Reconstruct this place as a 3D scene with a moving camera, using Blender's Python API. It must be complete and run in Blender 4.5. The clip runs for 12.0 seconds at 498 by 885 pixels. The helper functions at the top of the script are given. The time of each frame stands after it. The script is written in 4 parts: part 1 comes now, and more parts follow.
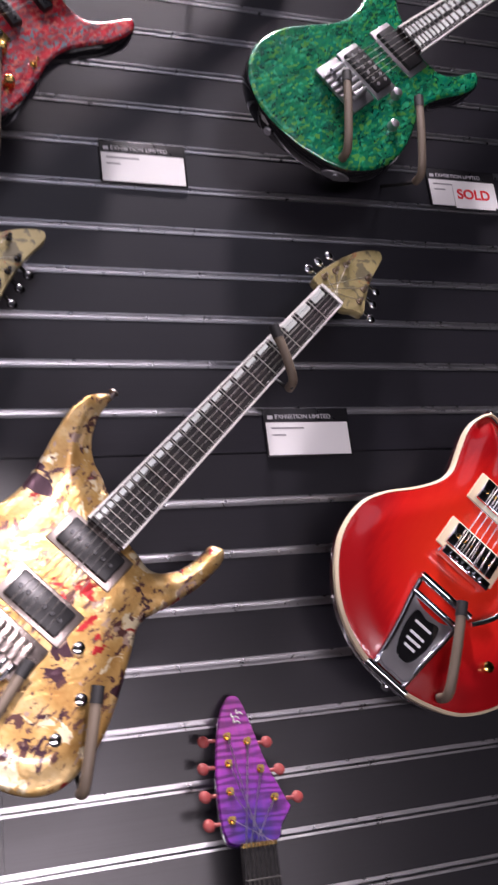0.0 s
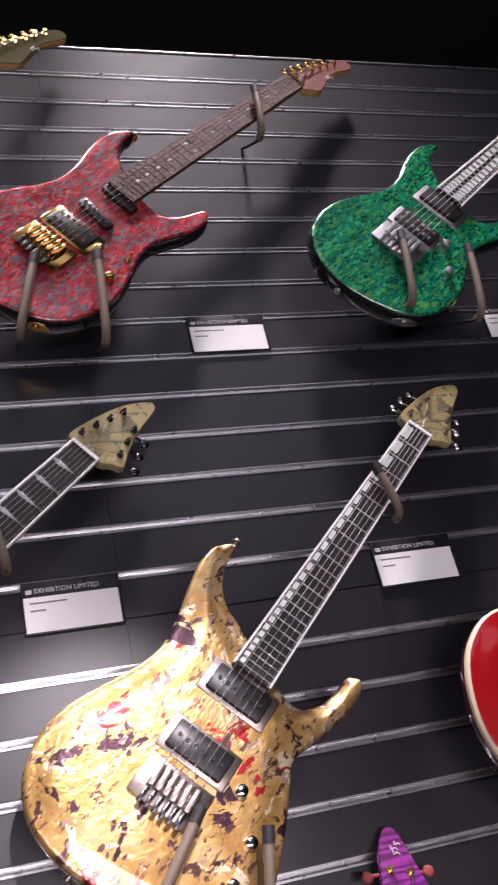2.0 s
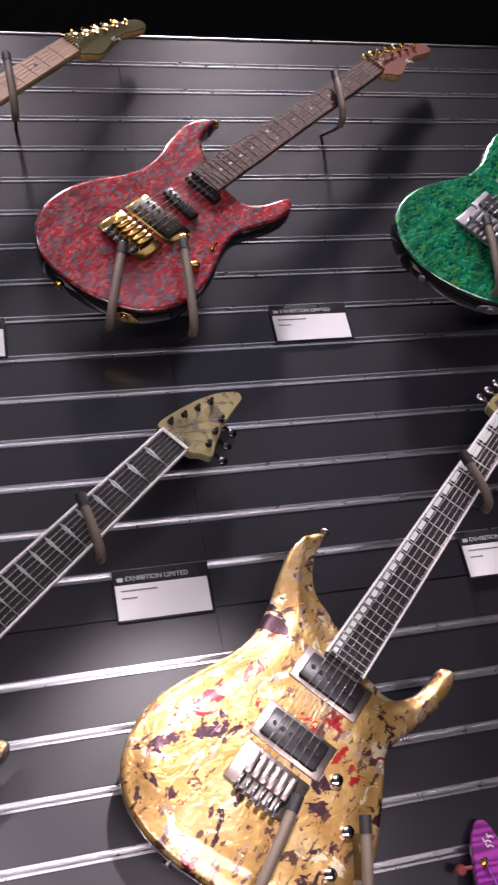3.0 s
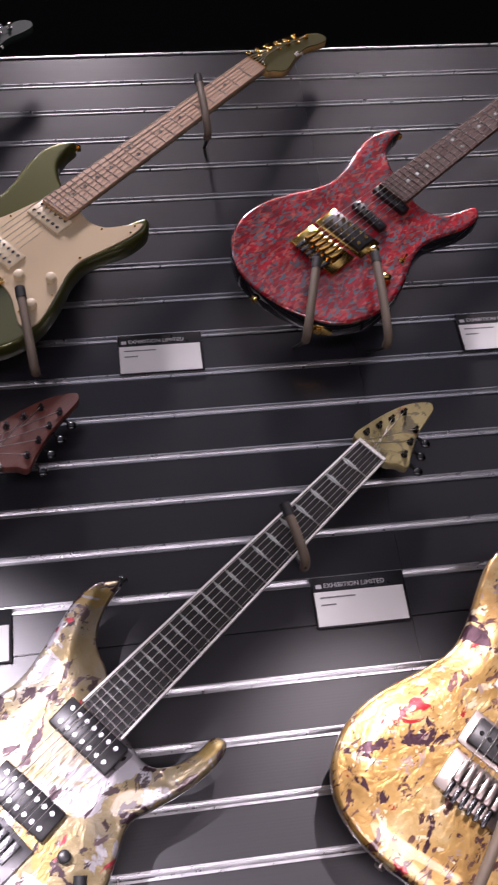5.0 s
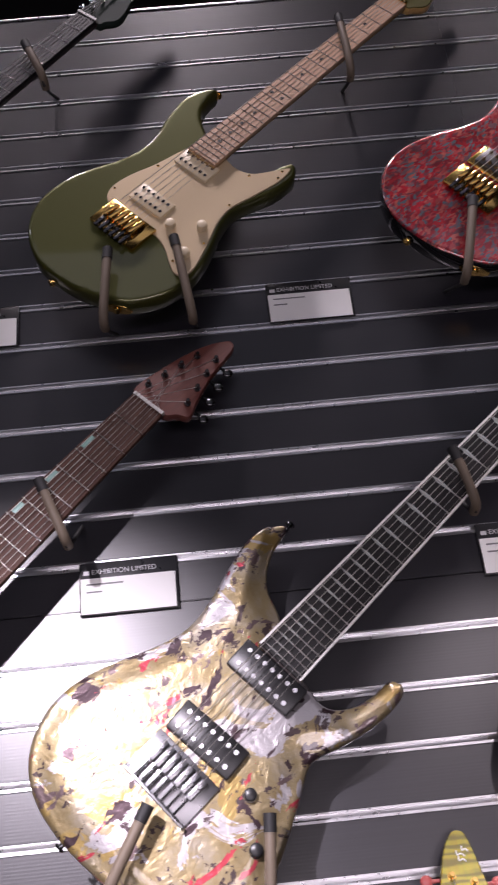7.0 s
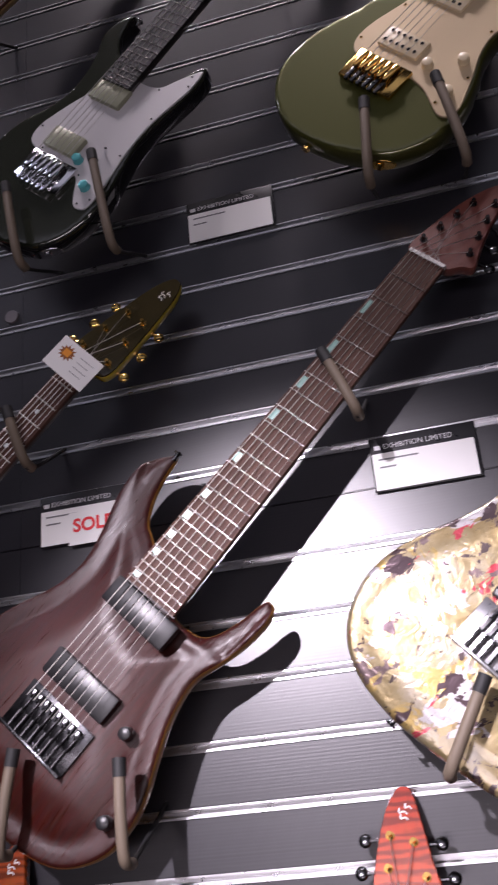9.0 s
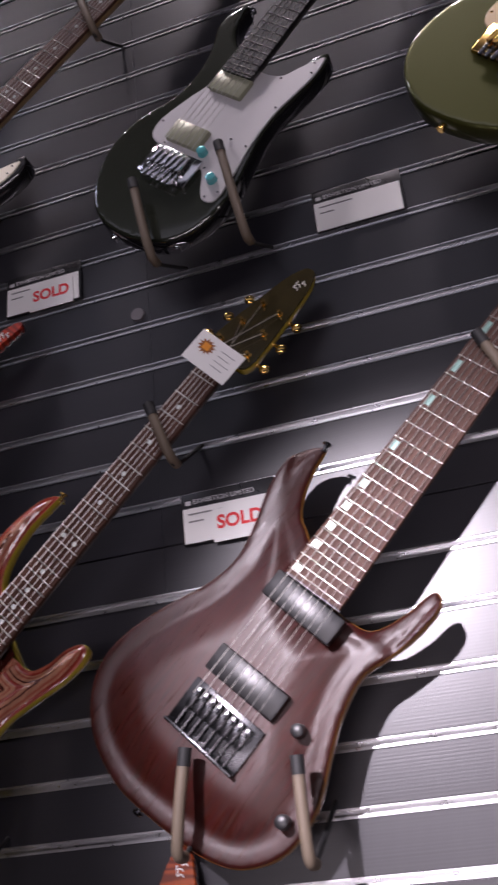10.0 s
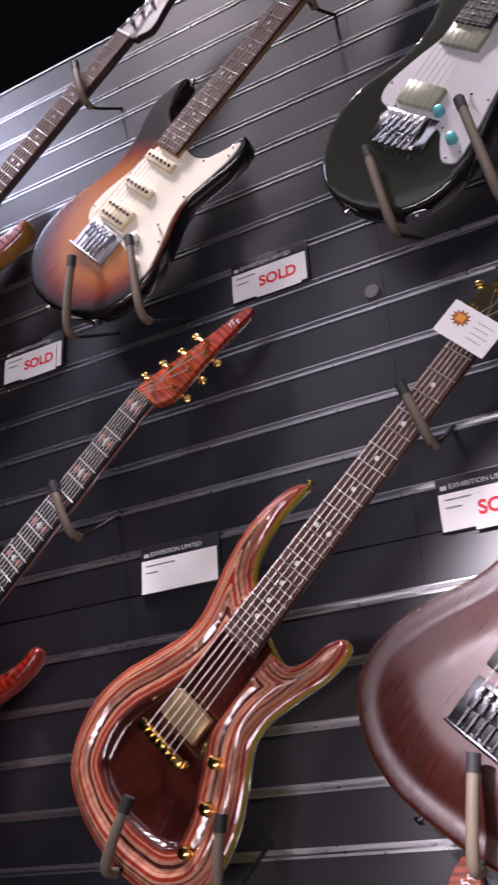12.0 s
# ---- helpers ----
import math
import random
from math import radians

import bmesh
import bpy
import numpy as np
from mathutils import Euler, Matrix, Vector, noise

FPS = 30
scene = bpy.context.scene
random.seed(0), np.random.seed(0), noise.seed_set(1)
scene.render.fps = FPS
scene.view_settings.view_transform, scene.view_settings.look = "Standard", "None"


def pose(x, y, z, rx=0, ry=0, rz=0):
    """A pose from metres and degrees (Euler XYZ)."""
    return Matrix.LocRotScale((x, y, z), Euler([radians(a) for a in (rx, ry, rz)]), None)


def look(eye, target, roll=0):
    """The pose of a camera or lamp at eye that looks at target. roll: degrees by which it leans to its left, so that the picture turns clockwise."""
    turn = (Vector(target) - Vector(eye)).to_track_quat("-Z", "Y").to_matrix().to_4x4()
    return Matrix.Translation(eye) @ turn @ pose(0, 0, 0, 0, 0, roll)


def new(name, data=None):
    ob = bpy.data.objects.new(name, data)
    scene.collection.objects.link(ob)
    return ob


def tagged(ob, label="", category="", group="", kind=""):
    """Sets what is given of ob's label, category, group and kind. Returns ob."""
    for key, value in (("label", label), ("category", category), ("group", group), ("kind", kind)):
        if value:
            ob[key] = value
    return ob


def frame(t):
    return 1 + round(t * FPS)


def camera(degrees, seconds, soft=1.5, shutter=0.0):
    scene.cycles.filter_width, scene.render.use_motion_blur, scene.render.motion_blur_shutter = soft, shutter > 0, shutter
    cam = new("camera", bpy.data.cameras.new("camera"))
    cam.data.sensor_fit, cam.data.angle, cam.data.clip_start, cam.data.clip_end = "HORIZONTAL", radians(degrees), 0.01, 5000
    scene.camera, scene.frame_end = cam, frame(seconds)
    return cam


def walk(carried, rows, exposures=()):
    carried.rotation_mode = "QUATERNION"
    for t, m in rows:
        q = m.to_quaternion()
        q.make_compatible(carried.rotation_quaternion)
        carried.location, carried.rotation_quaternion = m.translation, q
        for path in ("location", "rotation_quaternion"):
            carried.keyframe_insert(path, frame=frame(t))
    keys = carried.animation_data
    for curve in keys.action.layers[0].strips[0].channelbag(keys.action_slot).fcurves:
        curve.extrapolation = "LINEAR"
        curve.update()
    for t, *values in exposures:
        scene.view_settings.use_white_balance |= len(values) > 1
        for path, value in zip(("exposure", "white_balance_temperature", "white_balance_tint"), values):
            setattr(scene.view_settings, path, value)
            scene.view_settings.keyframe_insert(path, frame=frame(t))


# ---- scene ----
cam = camera(30.0, 12.0, 2.0, 0.5)
PATH = [
    (0, (0.064, -1.24, 1.458), (0.716, 0.563, 2.03), -7.0),
    (0.5, (0.017, -1.283, 1.451), (0.633, 0.489, 2.145), -10.2),
    (1, (-0.027, -1.292, 1.441), (0.586, 0.396, 2.321), -12.4),
    (1.5, (-0.053, -1.296, 1.433), (0.583, 0.384, 2.312), -14.3),
    (2, (-0.077, -1.278, 1.432), (0.531, 0.409, 2.315), -13.7),
    (2.5, (-0.102, -1.26, 1.433), (0.446, 0.451, 2.311), -12.4),
    (2.7, (-0.114, -1.261, 1.437), (0.419, 0.456, 2.313), -12.3),
    (4.3, (-0.187, -1.3, 1.475), (0.122, 0.448, 2.398), -9.3),
    (4.5, (-0.206, -1.3, 1.475), (0.089, 0.453, 2.39), -9.0),
    (5, (-0.234, -1.295, 1.47), (0.001, 0.47, 2.381), -8.0),
    (5.5, (-0.271, -1.286, 1.46), (-0.071, 0.498, 2.342), -7.6),
    (6, (-0.295, -1.278, 1.456), (-0.173, 0.514, 2.335), -7.0),
    (6.5, (-0.315, -1.269, 1.455), (-0.234, 0.523, 2.34), -6.6),
    (6.7, (-0.324, -1.268, 1.46), (-0.255, 0.533, 2.328), -6.4),
    (8.3, (-0.488, -1.172, 1.44), (-0.595, 0.61, 2.342), -5.6),
    (8.5, (-0.46, -1.155, 1.434), (-0.696, 0.63, 2.304), -5.3),
    (9, (-0.465, -1.155, 1.422), (-0.88, 0.634, 2.213), -5.4),
    (9.5, (-0.506, -1.155, 1.42), (-0.998, 0.61, 2.222), -5.6),
    (10, (-0.601, -1.164, 1.429), (-1.112, 0.593, 2.237), -6.0),
    (10.5, (-0.648, -1.176, 1.443), (-1.263, 0.534, 2.279), -4.7),
    (11, (-0.672, -1.164, 1.45), (-1.433, 0.492, 2.274), -4.2),
    (11.5, (-0.702, -1.146, 1.447), (-1.481, 0.507, 2.258), -3.9),
    (12, (-0.732, -1.141, 1.457), (-1.571, 0.479, 2.278), -3.6),
]
EXPOSURES = [(0.0, 0.34), (1.0, 0.28), (2.5, 0.26), (5.5, -0.18), (6.5, -0.35), (8.5, -0.48), (9.5, -0.48), (10.5, 0.0), (12.0, 0.5)]
walk(cam, [(t, look(eye, target, roll)) for t, eye, target, roll in PATH], EXPOSURES)

# ---- world and lights ----
world = bpy.data.worlds.new("world")
scene.world = world
world.use_nodes = True
world.node_tree.nodes["Background"].inputs[0].default_value = (0.55, 0.5, 0.75, 1)
world.node_tree.nodes["Background"].inputs[1].default_value = 0.018


def spot(name, eye, target, watts, angle, blend=0.6, size=0.04, colour=(1, 0.86, 0.95)):
    data = bpy.data.lights.new(name, "SPOT")
    data.energy, data.spot_size, data.spot_blend, data.shadow_soft_size, data.color = watts, radians(angle), blend, size, colour
    lamp = new(name, data)
    lamp.matrix_world = look(eye, target)
    return lamp


# show lights of the hall, on a rail in front of the display wall
spot("show_light", (-1.35, -3.4, 2.85), (-0.63, 0, 1.44), 1550, 17.5, 1.0, 0.04, (0.97, 0.86, 1.0))
spot("show_light", (0.45, -2.9, 3.0), (0.045, 0, 1.51), 480, 11, 1.0, 0.04)
for lamp_x, aim_x, aim_z, watts in ((0.9, 0.62, 1.3, 820), (-0.4, -0.12, 1.3, 420), (-1.3, -0.95, 1.5, 220), (-2.2, -1.75, 1.75, 640)):
    spot("truss_light", (lamp_x, -1.05, 5.5), (aim_x, 0, aim_z), watts, 28, 0.9, 0.2)
# added broad fill light, low behind the visitor; no known lamp is there
front_fill = bpy.data.lights.new("front_fill_light", "AREA")
front_fill.shape, front_fill.size, front_fill.size_y, front_fill.energy, front_fill.color = "RECTANGLE", 4.0, 0.7, 100, (1, 0.86, 0.97)
new("front_fill_light", front_fill).matrix_world = look((-0.3, -5.0, 0.55), (-0.3, 0, 1.9))
# dim overhead fill added for ambient light and sheen, not a known ceiling lamp
hall = bpy.data.lights.new("hall_fill_light", "AREA")
hall.shape, hall.size, hall.size_y, hall.energy, hall.color = "RECTANGLE", 7.0, 2.0, 24, (0.84, 0.8, 1.0)
new("hall_fill_light", hall).matrix_world = look((-0.5, -5.0, 5.3), (-0.5, -1.5, 1.0))

# a bluish wash light high over the far end of the aisle
wash = bpy.data.lights.new("aisle_wash_light", "AREA")
wash.shape, wash.size, wash.size_y, wash.energy, wash.color = "RECTANGLE", 1.0, 0.6, 24, (0.74, 0.74, 1.0)
new("aisle_wash_light", wash).matrix_world = look((-4.2, -2.2, 5.7), (-1.9, 0, 2.4))

# ---- materials ----


def mat(name, colour, rough=0.5, metal=0.0, coat=0.0, spec=0.5):
    m = bpy.data.materials.new(name)
    m.use_nodes = True
    b = m.node_tree.nodes["Principled BSDF"]
    b.inputs["Base Color"].default_value = (*colour, 1)
    b.inputs["Roughness"].default_value, b.inputs["Metallic"].default_value = rough, metal
    b.inputs["Coat Weight"].default_value, b.inputs["Specular IOR Level"].default_value = coat, spec
    b.inputs["Coat Roughness"].default_value = 0.04
    return m


def node(m, kind, **inputs):
    n = m.node_tree.nodes.new(kind)
    for key, value in inputs.items():
        n.inputs[key.replace("_", " ")].default_value = value
    return n


def link(m, a, b):
    m.node_tree.links.new(a, b)


def bsdf(m):
    return m.node_tree.nodes["Principled BSDF"]


def coords(m, scale=(1, 1, 1), rot=(0, 0, 0)):
    t = node(m, "ShaderNodeTexCoord")
    p = node(m, "ShaderNodeMapping")
    p.inputs["Scale"].default_value, p.inputs["Rotation"].default_value = scale, [radians(a) for a in rot]
    link(m, t.outputs["Object"], p.inputs["Vector"])
    return p.outputs["Vector"]


def ramp(m, fac, stops, step=False):
    r = node(m, "ShaderNodeValToRGB")
    e = r.color_ramp.elements
    while len(e) < len(stops):
        e.new(0.5)
    for i, (at, c) in enumerate(stops):
        e[i].position, e[i].color = at, (*c, 1)
    if step:
        r.color_ramp.interpolation = "CONSTANT"
    link(m, fac, r.inputs["Fac"])
    return r.outputs["Color"]


def mixed(m, fac, a, b, how="MIX"):
    n = m.node_tree.nodes.new("ShaderNodeMix")
    n.data_type, n.blend_type = "RGBA", how
    for sock, v in ((n.inputs[0], fac), (n.inputs[6], a), (n.inputs[7], b)):
        if isinstance(v, (int, float)):
            sock.default_value = v
        elif isinstance(v, tuple):
            sock.default_value = (*v, 1)
        else:
            link(m, v, sock)
    return n.outputs[2]


def bump(m, height, strength, distance=0.001):
    n = node(m, "ShaderNodeBump", Strength=strength, Distance=distance)
    link(m, height, n.inputs["Height"])
    link(m, n.outputs["Normal"], bsdf(m).inputs["Normal"])


def worn(m, amount=0.12, scale=30):
    """Smudges: roughness that varies a little."""
    b = bsdf(m)
    base = b.inputs["Roughness"].default_value
    n = node(m, "ShaderNodeTexNoise", Scale=scale, Detail=5)
    link(m, coords(m), n.inputs["Vector"])
    mp = node(m, "ShaderNodeMapRange")
    mp.inputs["To Min"].default_value, mp.inputs["To Max"].default_value = max(0.02, base - amount), base + amount
    link(m, n.outputs["Fac"], mp.inputs["Value"])
    link(m, mp.outputs["Result"], b.inputs["Roughness"])
    return m


def slat_material():
    m = mat("brushed_black_laminate", (0.012, 0.012, 0.014), 0.34, 0.0, 0.0, 0.75)
    g = m.node_tree.nodes.new("ShaderNodeNewGeometry")
    sx = m.node_tree.nodes.new("ShaderNodeSeparateXYZ")
    link(m, g.outputs["Position"], sx.inputs[0])
    mul = m.node_tree.nodes.new("ShaderNodeMath")
    mul.operation = "MULTIPLY"
    mul.inputs[1].default_value = 2 * math.pi / 0.0042
    link(m, sx.outputs["Z"], mul.inputs[0])
    sine = m.node_tree.nodes.new("ShaderNodeMath")
    sine.operation = "SINE"
    link(m, mul.outputs[0], sine.inputs[0])
    p = node(m, "ShaderNodeMapping")
    p.inputs["Scale"].default_value = (1.5, 1, 420)
    link(m, g.outputs["Position"], p.inputs["Vector"])
    fine = node(m, "ShaderNodeTexNoise", Scale=1.0, Detail=4)
    link(m, p.outputs["Vector"], fine.inputs["Vector"])
    add = m.node_tree.nodes.new("ShaderNodeMath")
    add.operation = "MULTIPLY_ADD"
    add.inputs[1].default_value = 0.22
    link(m, sine.outputs[0], add.inputs[0])
    link(m, fine.outputs["Fac"], add.inputs[2])
    bump(m, add.outputs[0], 0.14, 0.0003)
    big = node(m, "ShaderNodeTexNoise", Scale=3.0, Detail=6)
    link(m, g.outputs["Position"], big.inputs["Vector"])
    info = m.node_tree.nodes.new("ShaderNodeObjectInfo")
    tone = mixed(m, fine.outputs["Fac"], (0.005, 0.005, 0.008), (0.015, 0.014, 0.02))
    tone = mixed(m, info.outputs["Random"], tone, mixed(m, 0.5, tone, (0.014, 0.014, 0.017)))
    link(m, tone, bsdf(m).inputs["Base Color"])
    mp = node(m, "ShaderNodeMapRange")
    mp.inputs["To Min"].default_value, mp.inputs["To Max"].default_value = 0.28, 0.38
    link(m, big.outputs["Fac"], mp.inputs["Value"])
    link(m, mp.outputs["Result"], bsdf(m).inputs["Roughness"])
    return m


def flakes(name, base, layers, coat=1.0, rough=0.3, metal=0.0, warp=0.02):
    """A clear-coated finish with scattered flakes: layers of (scale, threshold, colour, stretch)."""
    m = mat(name, base[0], rough, metal, coat)
    v = coords(m)
    n0 = node(m, "ShaderNodeTexNoise", Scale=14, Detail=8, Roughness=0.65)
    link(m, v, n0.inputs["Vector"])
    col = ramp(m, n0.outputs["Fac"], [(0.3 + 0.4 * i / max(1, len(base) - 1), c) for i, c in enumerate(base)])
    for i, (scale, threshold, colour, stretch) in enumerate(layers):
        p = node(m, "ShaderNodeMapping")
        p.inputs["Location"].default_value = (3.1 * i, 1.7 * i, 0)
        p.inputs["Scale"].default_value = (1, stretch, 1)
        p.inputs["Rotation"].default_value = (0, 0, 0.6 * i)
        link(m, v, p.inputs["Vector"])
        n = node(m, "ShaderNodeTexNoise", Scale=scale, Detail=5, Roughness=0.62, Distortion=0.6)
        link(m, p.outputs["Vector"], n.inputs["Vector"])
        mask = ramp(m, n.outputs["Fac"], [(threshold, (0, 0, 0)), (threshold + 0.012, (1, 1, 1))])
        col = mixed(m, mask, col, colour)
    link(m, col, bsdf(m).inputs["Base Color"])
    wrinkle = node(m, "ShaderNodeTexNoise", Scale=60, Detail=6, Distortion=1.5)
    link(m, v, wrinkle.inputs["Vector"])
    bump(m, wrinkle.outputs["Fac"], 0.45, 0.0016)
    return m


def shell(name, colours, scale=210, rough=0.25):
    """Crushed shell under lacquer: small cells, each of its own colour and sheen."""
    m = mat(name, colours[0], rough, 0.25, 1.0)
    v = coords(m, (1, 2.0, 1), (0, 0, 35))
    n = node(m, "ShaderNodeTexNoise", Scale=40, Detail=3)
    link(m, v, n.inputs["Vector"])
    mixv = mixed(m, 0.03, v, n.outputs["Color"])
    vor = node(m, "ShaderNodeTexVoronoi", Scale=scale)
    link(m, mixv, vor.inputs["Vector"])
    sep = m.node_tree.nodes.new("ShaderNodeSeparateColor")
    link(m, vor.outputs["Color"], sep.inputs[0])
    k = len(colours)
    cells = ramp(m, sep.outputs[0], [(i / k, c) for i, c in enumerate(colours)], True)
    big = node(m, "ShaderNodeTexNoise", Scale=18, Detail=6)
    link(m, v, big.inputs["Vector"])
    shade = ramp(m, big.outputs["Fac"], [(0.3, (0.45, 0.45, 0.45)), (0.7, (1.25, 1.25, 1.25))])
    link(m, mixed(m, 1.0, cells, shade, "MULTIPLY"), bsdf(m).inputs["Base Color"])
    bump(m, sep.outputs[1], 0.25, 0.0006)
    return m


def wood(name, dark, light, rough=0.4, coat=0.0, scale=1.0, rot=0.0, stretch=14):
    m = mat(name, dark, rough, 0, coat)
    v = coords(m, (4 * scale, 4 * scale * stretch, 4 * scale * stretch), (0, 0, rot))
    n = node(m, "ShaderNodeTexNoise", Scale=3.0, Detail=9, Roughness=0.6, Distortion=0.4)
    link(m, v, n.inputs["Vector"])
    big = node(m, "ShaderNodeTexNoise", Scale=9, Detail=4)
    link(m, coords(m), big.inputs["Vector"])
    col = ramp(m, n.outputs["Fac"], [(0.3, dark), (0.7, light)])
    col = mixed(m, big.outputs["Fac"], col, mixed(m, 0.6, col, dark))
    link(m, col, bsdf(m).inputs["Base Color"])
    bump(m, n.outputs["Fac"], 0.15, 0.0008)
    return m


def burst(name, stops, rough=0.25, coat=1.0, centre=(0.03, 0.0), size=(0.19, 0.165), grain=0.0, flame=False):
    """A finish sprayed from the rim towards the middle, over wood grain."""
    m = mat(name, stops[0][1], rough, 0, coat)
    t = node(m, "ShaderNodeTexCoord")
    p = node(m, "ShaderNodeMapping")
    p.inputs["Location"].default_value = (-centre[0] / size[0], -centre[1] / size[1], 0)
    p.inputs["Scale"].default_value = (1 / size[0], 1 / size[1], 0)
    link(m, t.outputs["Object"], p.inputs["Vector"])
    ln = m.node_tree.nodes.new("ShaderNodeVectorMath")
    ln.operation = "LENGTH"
    link(m, p.outputs["Vector"], ln.inputs[0])
    n = node(m, "ShaderNodeTexNoise", Scale=25, Detail=7)
    link(m, coords(m, (1, 6, 1)), n.inputs["Vector"])
    add = m.node_tree.nodes.new("ShaderNodeMath")
    add.operation = "MULTIPLY_ADD"
    add.inputs[1].default_value = 0.18
    link(m, n.outputs["Fac"], add.inputs[0])
    link(m, ln.outputs["Value"], add.inputs[2])
    col = ramp(m, add.outputs[0], stops)
    fine = node(m, "ShaderNodeTexNoise", Scale=12, Detail=10, Roughness=0.7)
    link(m, coords(m, (2, 22, 2)), fine.inputs["Vector"])
    col = mixed(m, grain, col, mixed(m, 1.0, col, fine.outputs["Color"], "MULTIPLY"))
    if flame:
        w = node(m, "ShaderNodeTexWave", Scale=30, Distortion=9, Detail=4)
        w.inputs["Detail Scale"].default_value = 1.4
        link(m, coords(m, (1, 0.25, 1)), w.inputs["Vector"])
        col = mixed(m, 1.0, col, ramp(m, w.outputs["Fac"], [(0.1, (0.5, 0.5, 0.5)), (0.8, (1.15, 1.15, 1.15))]), "MULTIPLY")
    link(m, col, bsdf(m).inputs["Base Color"])
    bump(m, fine.outputs["Fac"], 0.12 + grain * 0.2, 0.0006)
    return m


def sheets(name):
    """Thin sheets of pale, red and dark veneer, cut open along the rim, round a dark red middle."""
    m = mat(name, (0.4, 0.1, 0.06), 0.18, 0, 1.0)
    at = m.node_tree.nodes.new("ShaderNodeAttribute")
    at.attribute_name = "rim"
    n = node(m, "ShaderNodeTexNoise", Scale=9, Detail=3)
    link(m, coords(m), n.inputs["Vector"])
    add = m.node_tree.nodes.new("ShaderNodeMath")
    add.operation = "MULTIPLY_ADD"
    add.inputs[1].default_value = 0.014
    link(m, n.outputs["Fac"], add.inputs[0])
    link(m, at.outputs["Fac"], add.inputs[2])
    scaled = m.node_tree.nodes.new("ShaderNodeMath")
    scaled.operation = "DIVIDE"
    scaled.inputs[1].default_value = 0.118
    link(m, add.outputs[0], scaled.inputs[0])
    pale, red, dark, rose = (0.56, 0.27, 0.17), (0.32, 0.04, 0.025), (0.1, 0.025, 0.018), (0.42, 0.12, 0.075)
    stops, x = [], 0.06
    for i, c in enumerate((rose, red, pale, rose, pale, dark, pale, red, red, pale, rose, pale, dark, dark, pale, rose, red, pale, red, dark)):
        stops.append((x, c))
        x += (0.018, 0.03, 0.014, 0.024, 0.035)[i % 5]
    stops.append((x, (0.05, 0.01, 0.007)))
    col = ramp(m, scaled.outputs[0], stops, True)
    g = node(m, "ShaderNodeTexNoise", Scale=20, Detail=8)
    link(m, coords(m, (1, 9, 1)), g.inputs["Vector"])
    shade = ramp(m, g.outputs["Fac"], [(0.3, (0.6, 0.6, 0.6)), (0.7, (1.15, 1.15, 1.15))])
    link(m, mixed(m, 1.0, col, shade, "MULTIPLY"), bsdf(m).inputs["Base Color"])
    return m


SLAT = slat_material()
ALU = worn(mat("aluminium_strip", (0.62, 0.62, 0.64), 0.3, 1.0), 0.1, 60)
GROOVE = mat("groove_black", (0.008, 0.008, 0.009), 0.7)
BLACK = worn(mat("black_plastic", (0.012, 0.012, 0.013), 0.35), 0.1, 80)
RUBBER = mat("tan_rubber_sleeve", (0.16, 0.125, 0.09), 0.6)
worn(RUBBER, 0.1, 90)
CAP = worn(mat("dark_rubber_cap", (0.016, 0.016, 0.017), 0.65), 0.1, 90)
CHROME = worn(mat("chrome", (0.8, 0.8, 0.82), 0.12, 1.0), 0.06, 90)
GOLD = worn(mat("gold_plating", (0.85, 0.55, 0.17), 0.16, 1.0), 0.07, 90)
DARKMETAL = worn(mat("black_nickel", (0.09, 0.09, 0.095), 0.25, 1.0), 0.1, 90)
GREYMETAL = worn(mat("grey_nickel", (0.26, 0.26, 0.27), 0.3, 1.0), 0.1, 90)
satin_metal = worn(mat("satin_aluminium", (0.5, 0.5, 0.52), 0.38, 1.0), 0.1, 60)
NICKEL = worn(mat("aged_nickel", (0.42, 0.36, 0.33), 0.3, 1.0), 0.1, 60)
STEEL = mat("string_steel", (0.62, 0.6, 0.57), 0.38, 1.0)
FRET = mat("fret_wire", (0.6, 0.59, 0.56), 0.28, 1.0)
WHITE = mat("white_binding", (0.8, 0.79, 0.76), 0.35)
CREAM = worn(mat("cream_plastic", (0.78, 0.66, 0.45), 0.4), 0.08, 60)
PEARL = mat("pearl_inlay", (0.72, 0.78, 0.76), 0.2, 0.1, 0.6)
ROSE = mat("rose_inlay", (0.45, 0.16, 0.12), 0.3, 0.0, 0.4)
ABALONE = mat("abalone_inlay", (0.3, 0.48, 0.43), 0.25, 0.1, 0.4)
CARD = worn(mat("white_card", (0.86, 0.86, 0.85), 0.6), 0.05, 40)
HOLDER = worn(mat("black_card_holder", (0.014, 0.014, 0.016), 0.3), 0.08, 60)
INK = mat("grey_print", (0.2, 0.2, 0.21), 0.6)
PALE = mat("pale_print", (0.6, 0.6, 0.62), 0.5)
REDINK = mat("red_print", (0.75, 0.03, 0.04), 0.6)
EBONY = wood("ebony", (0.006, 0.006, 0.006), (0.022, 0.02, 0.02), 0.5)
EBONY.node_tree.nodes["Principled BSDF"].inputs["Specular IOR Level"].default_value = 0.3
ROSEWOOD = wood("rosewood", (0.045, 0.02, 0.014), (0.13, 0.06, 0.04), 0.6)
ROSEWOOD.node_tree.nodes["Principled BSDF"].inputs["Specular IOR Level"].default_value = 0.25
MAPLE = wood("maple", (0.55, 0.36, 0.24), (0.72, 0.5, 0.36), 0.35, 0.4)
MAPLEBACK = wood("maple_neck", (0.42, 0.26, 0.09), (0.6, 0.4, 0.16), 0.35, 0.5)
DARKNECK = wood("dark_neck", (0.02, 0.012, 0.01), (0.05, 0.03, 0.025), 0.4, 0.3)
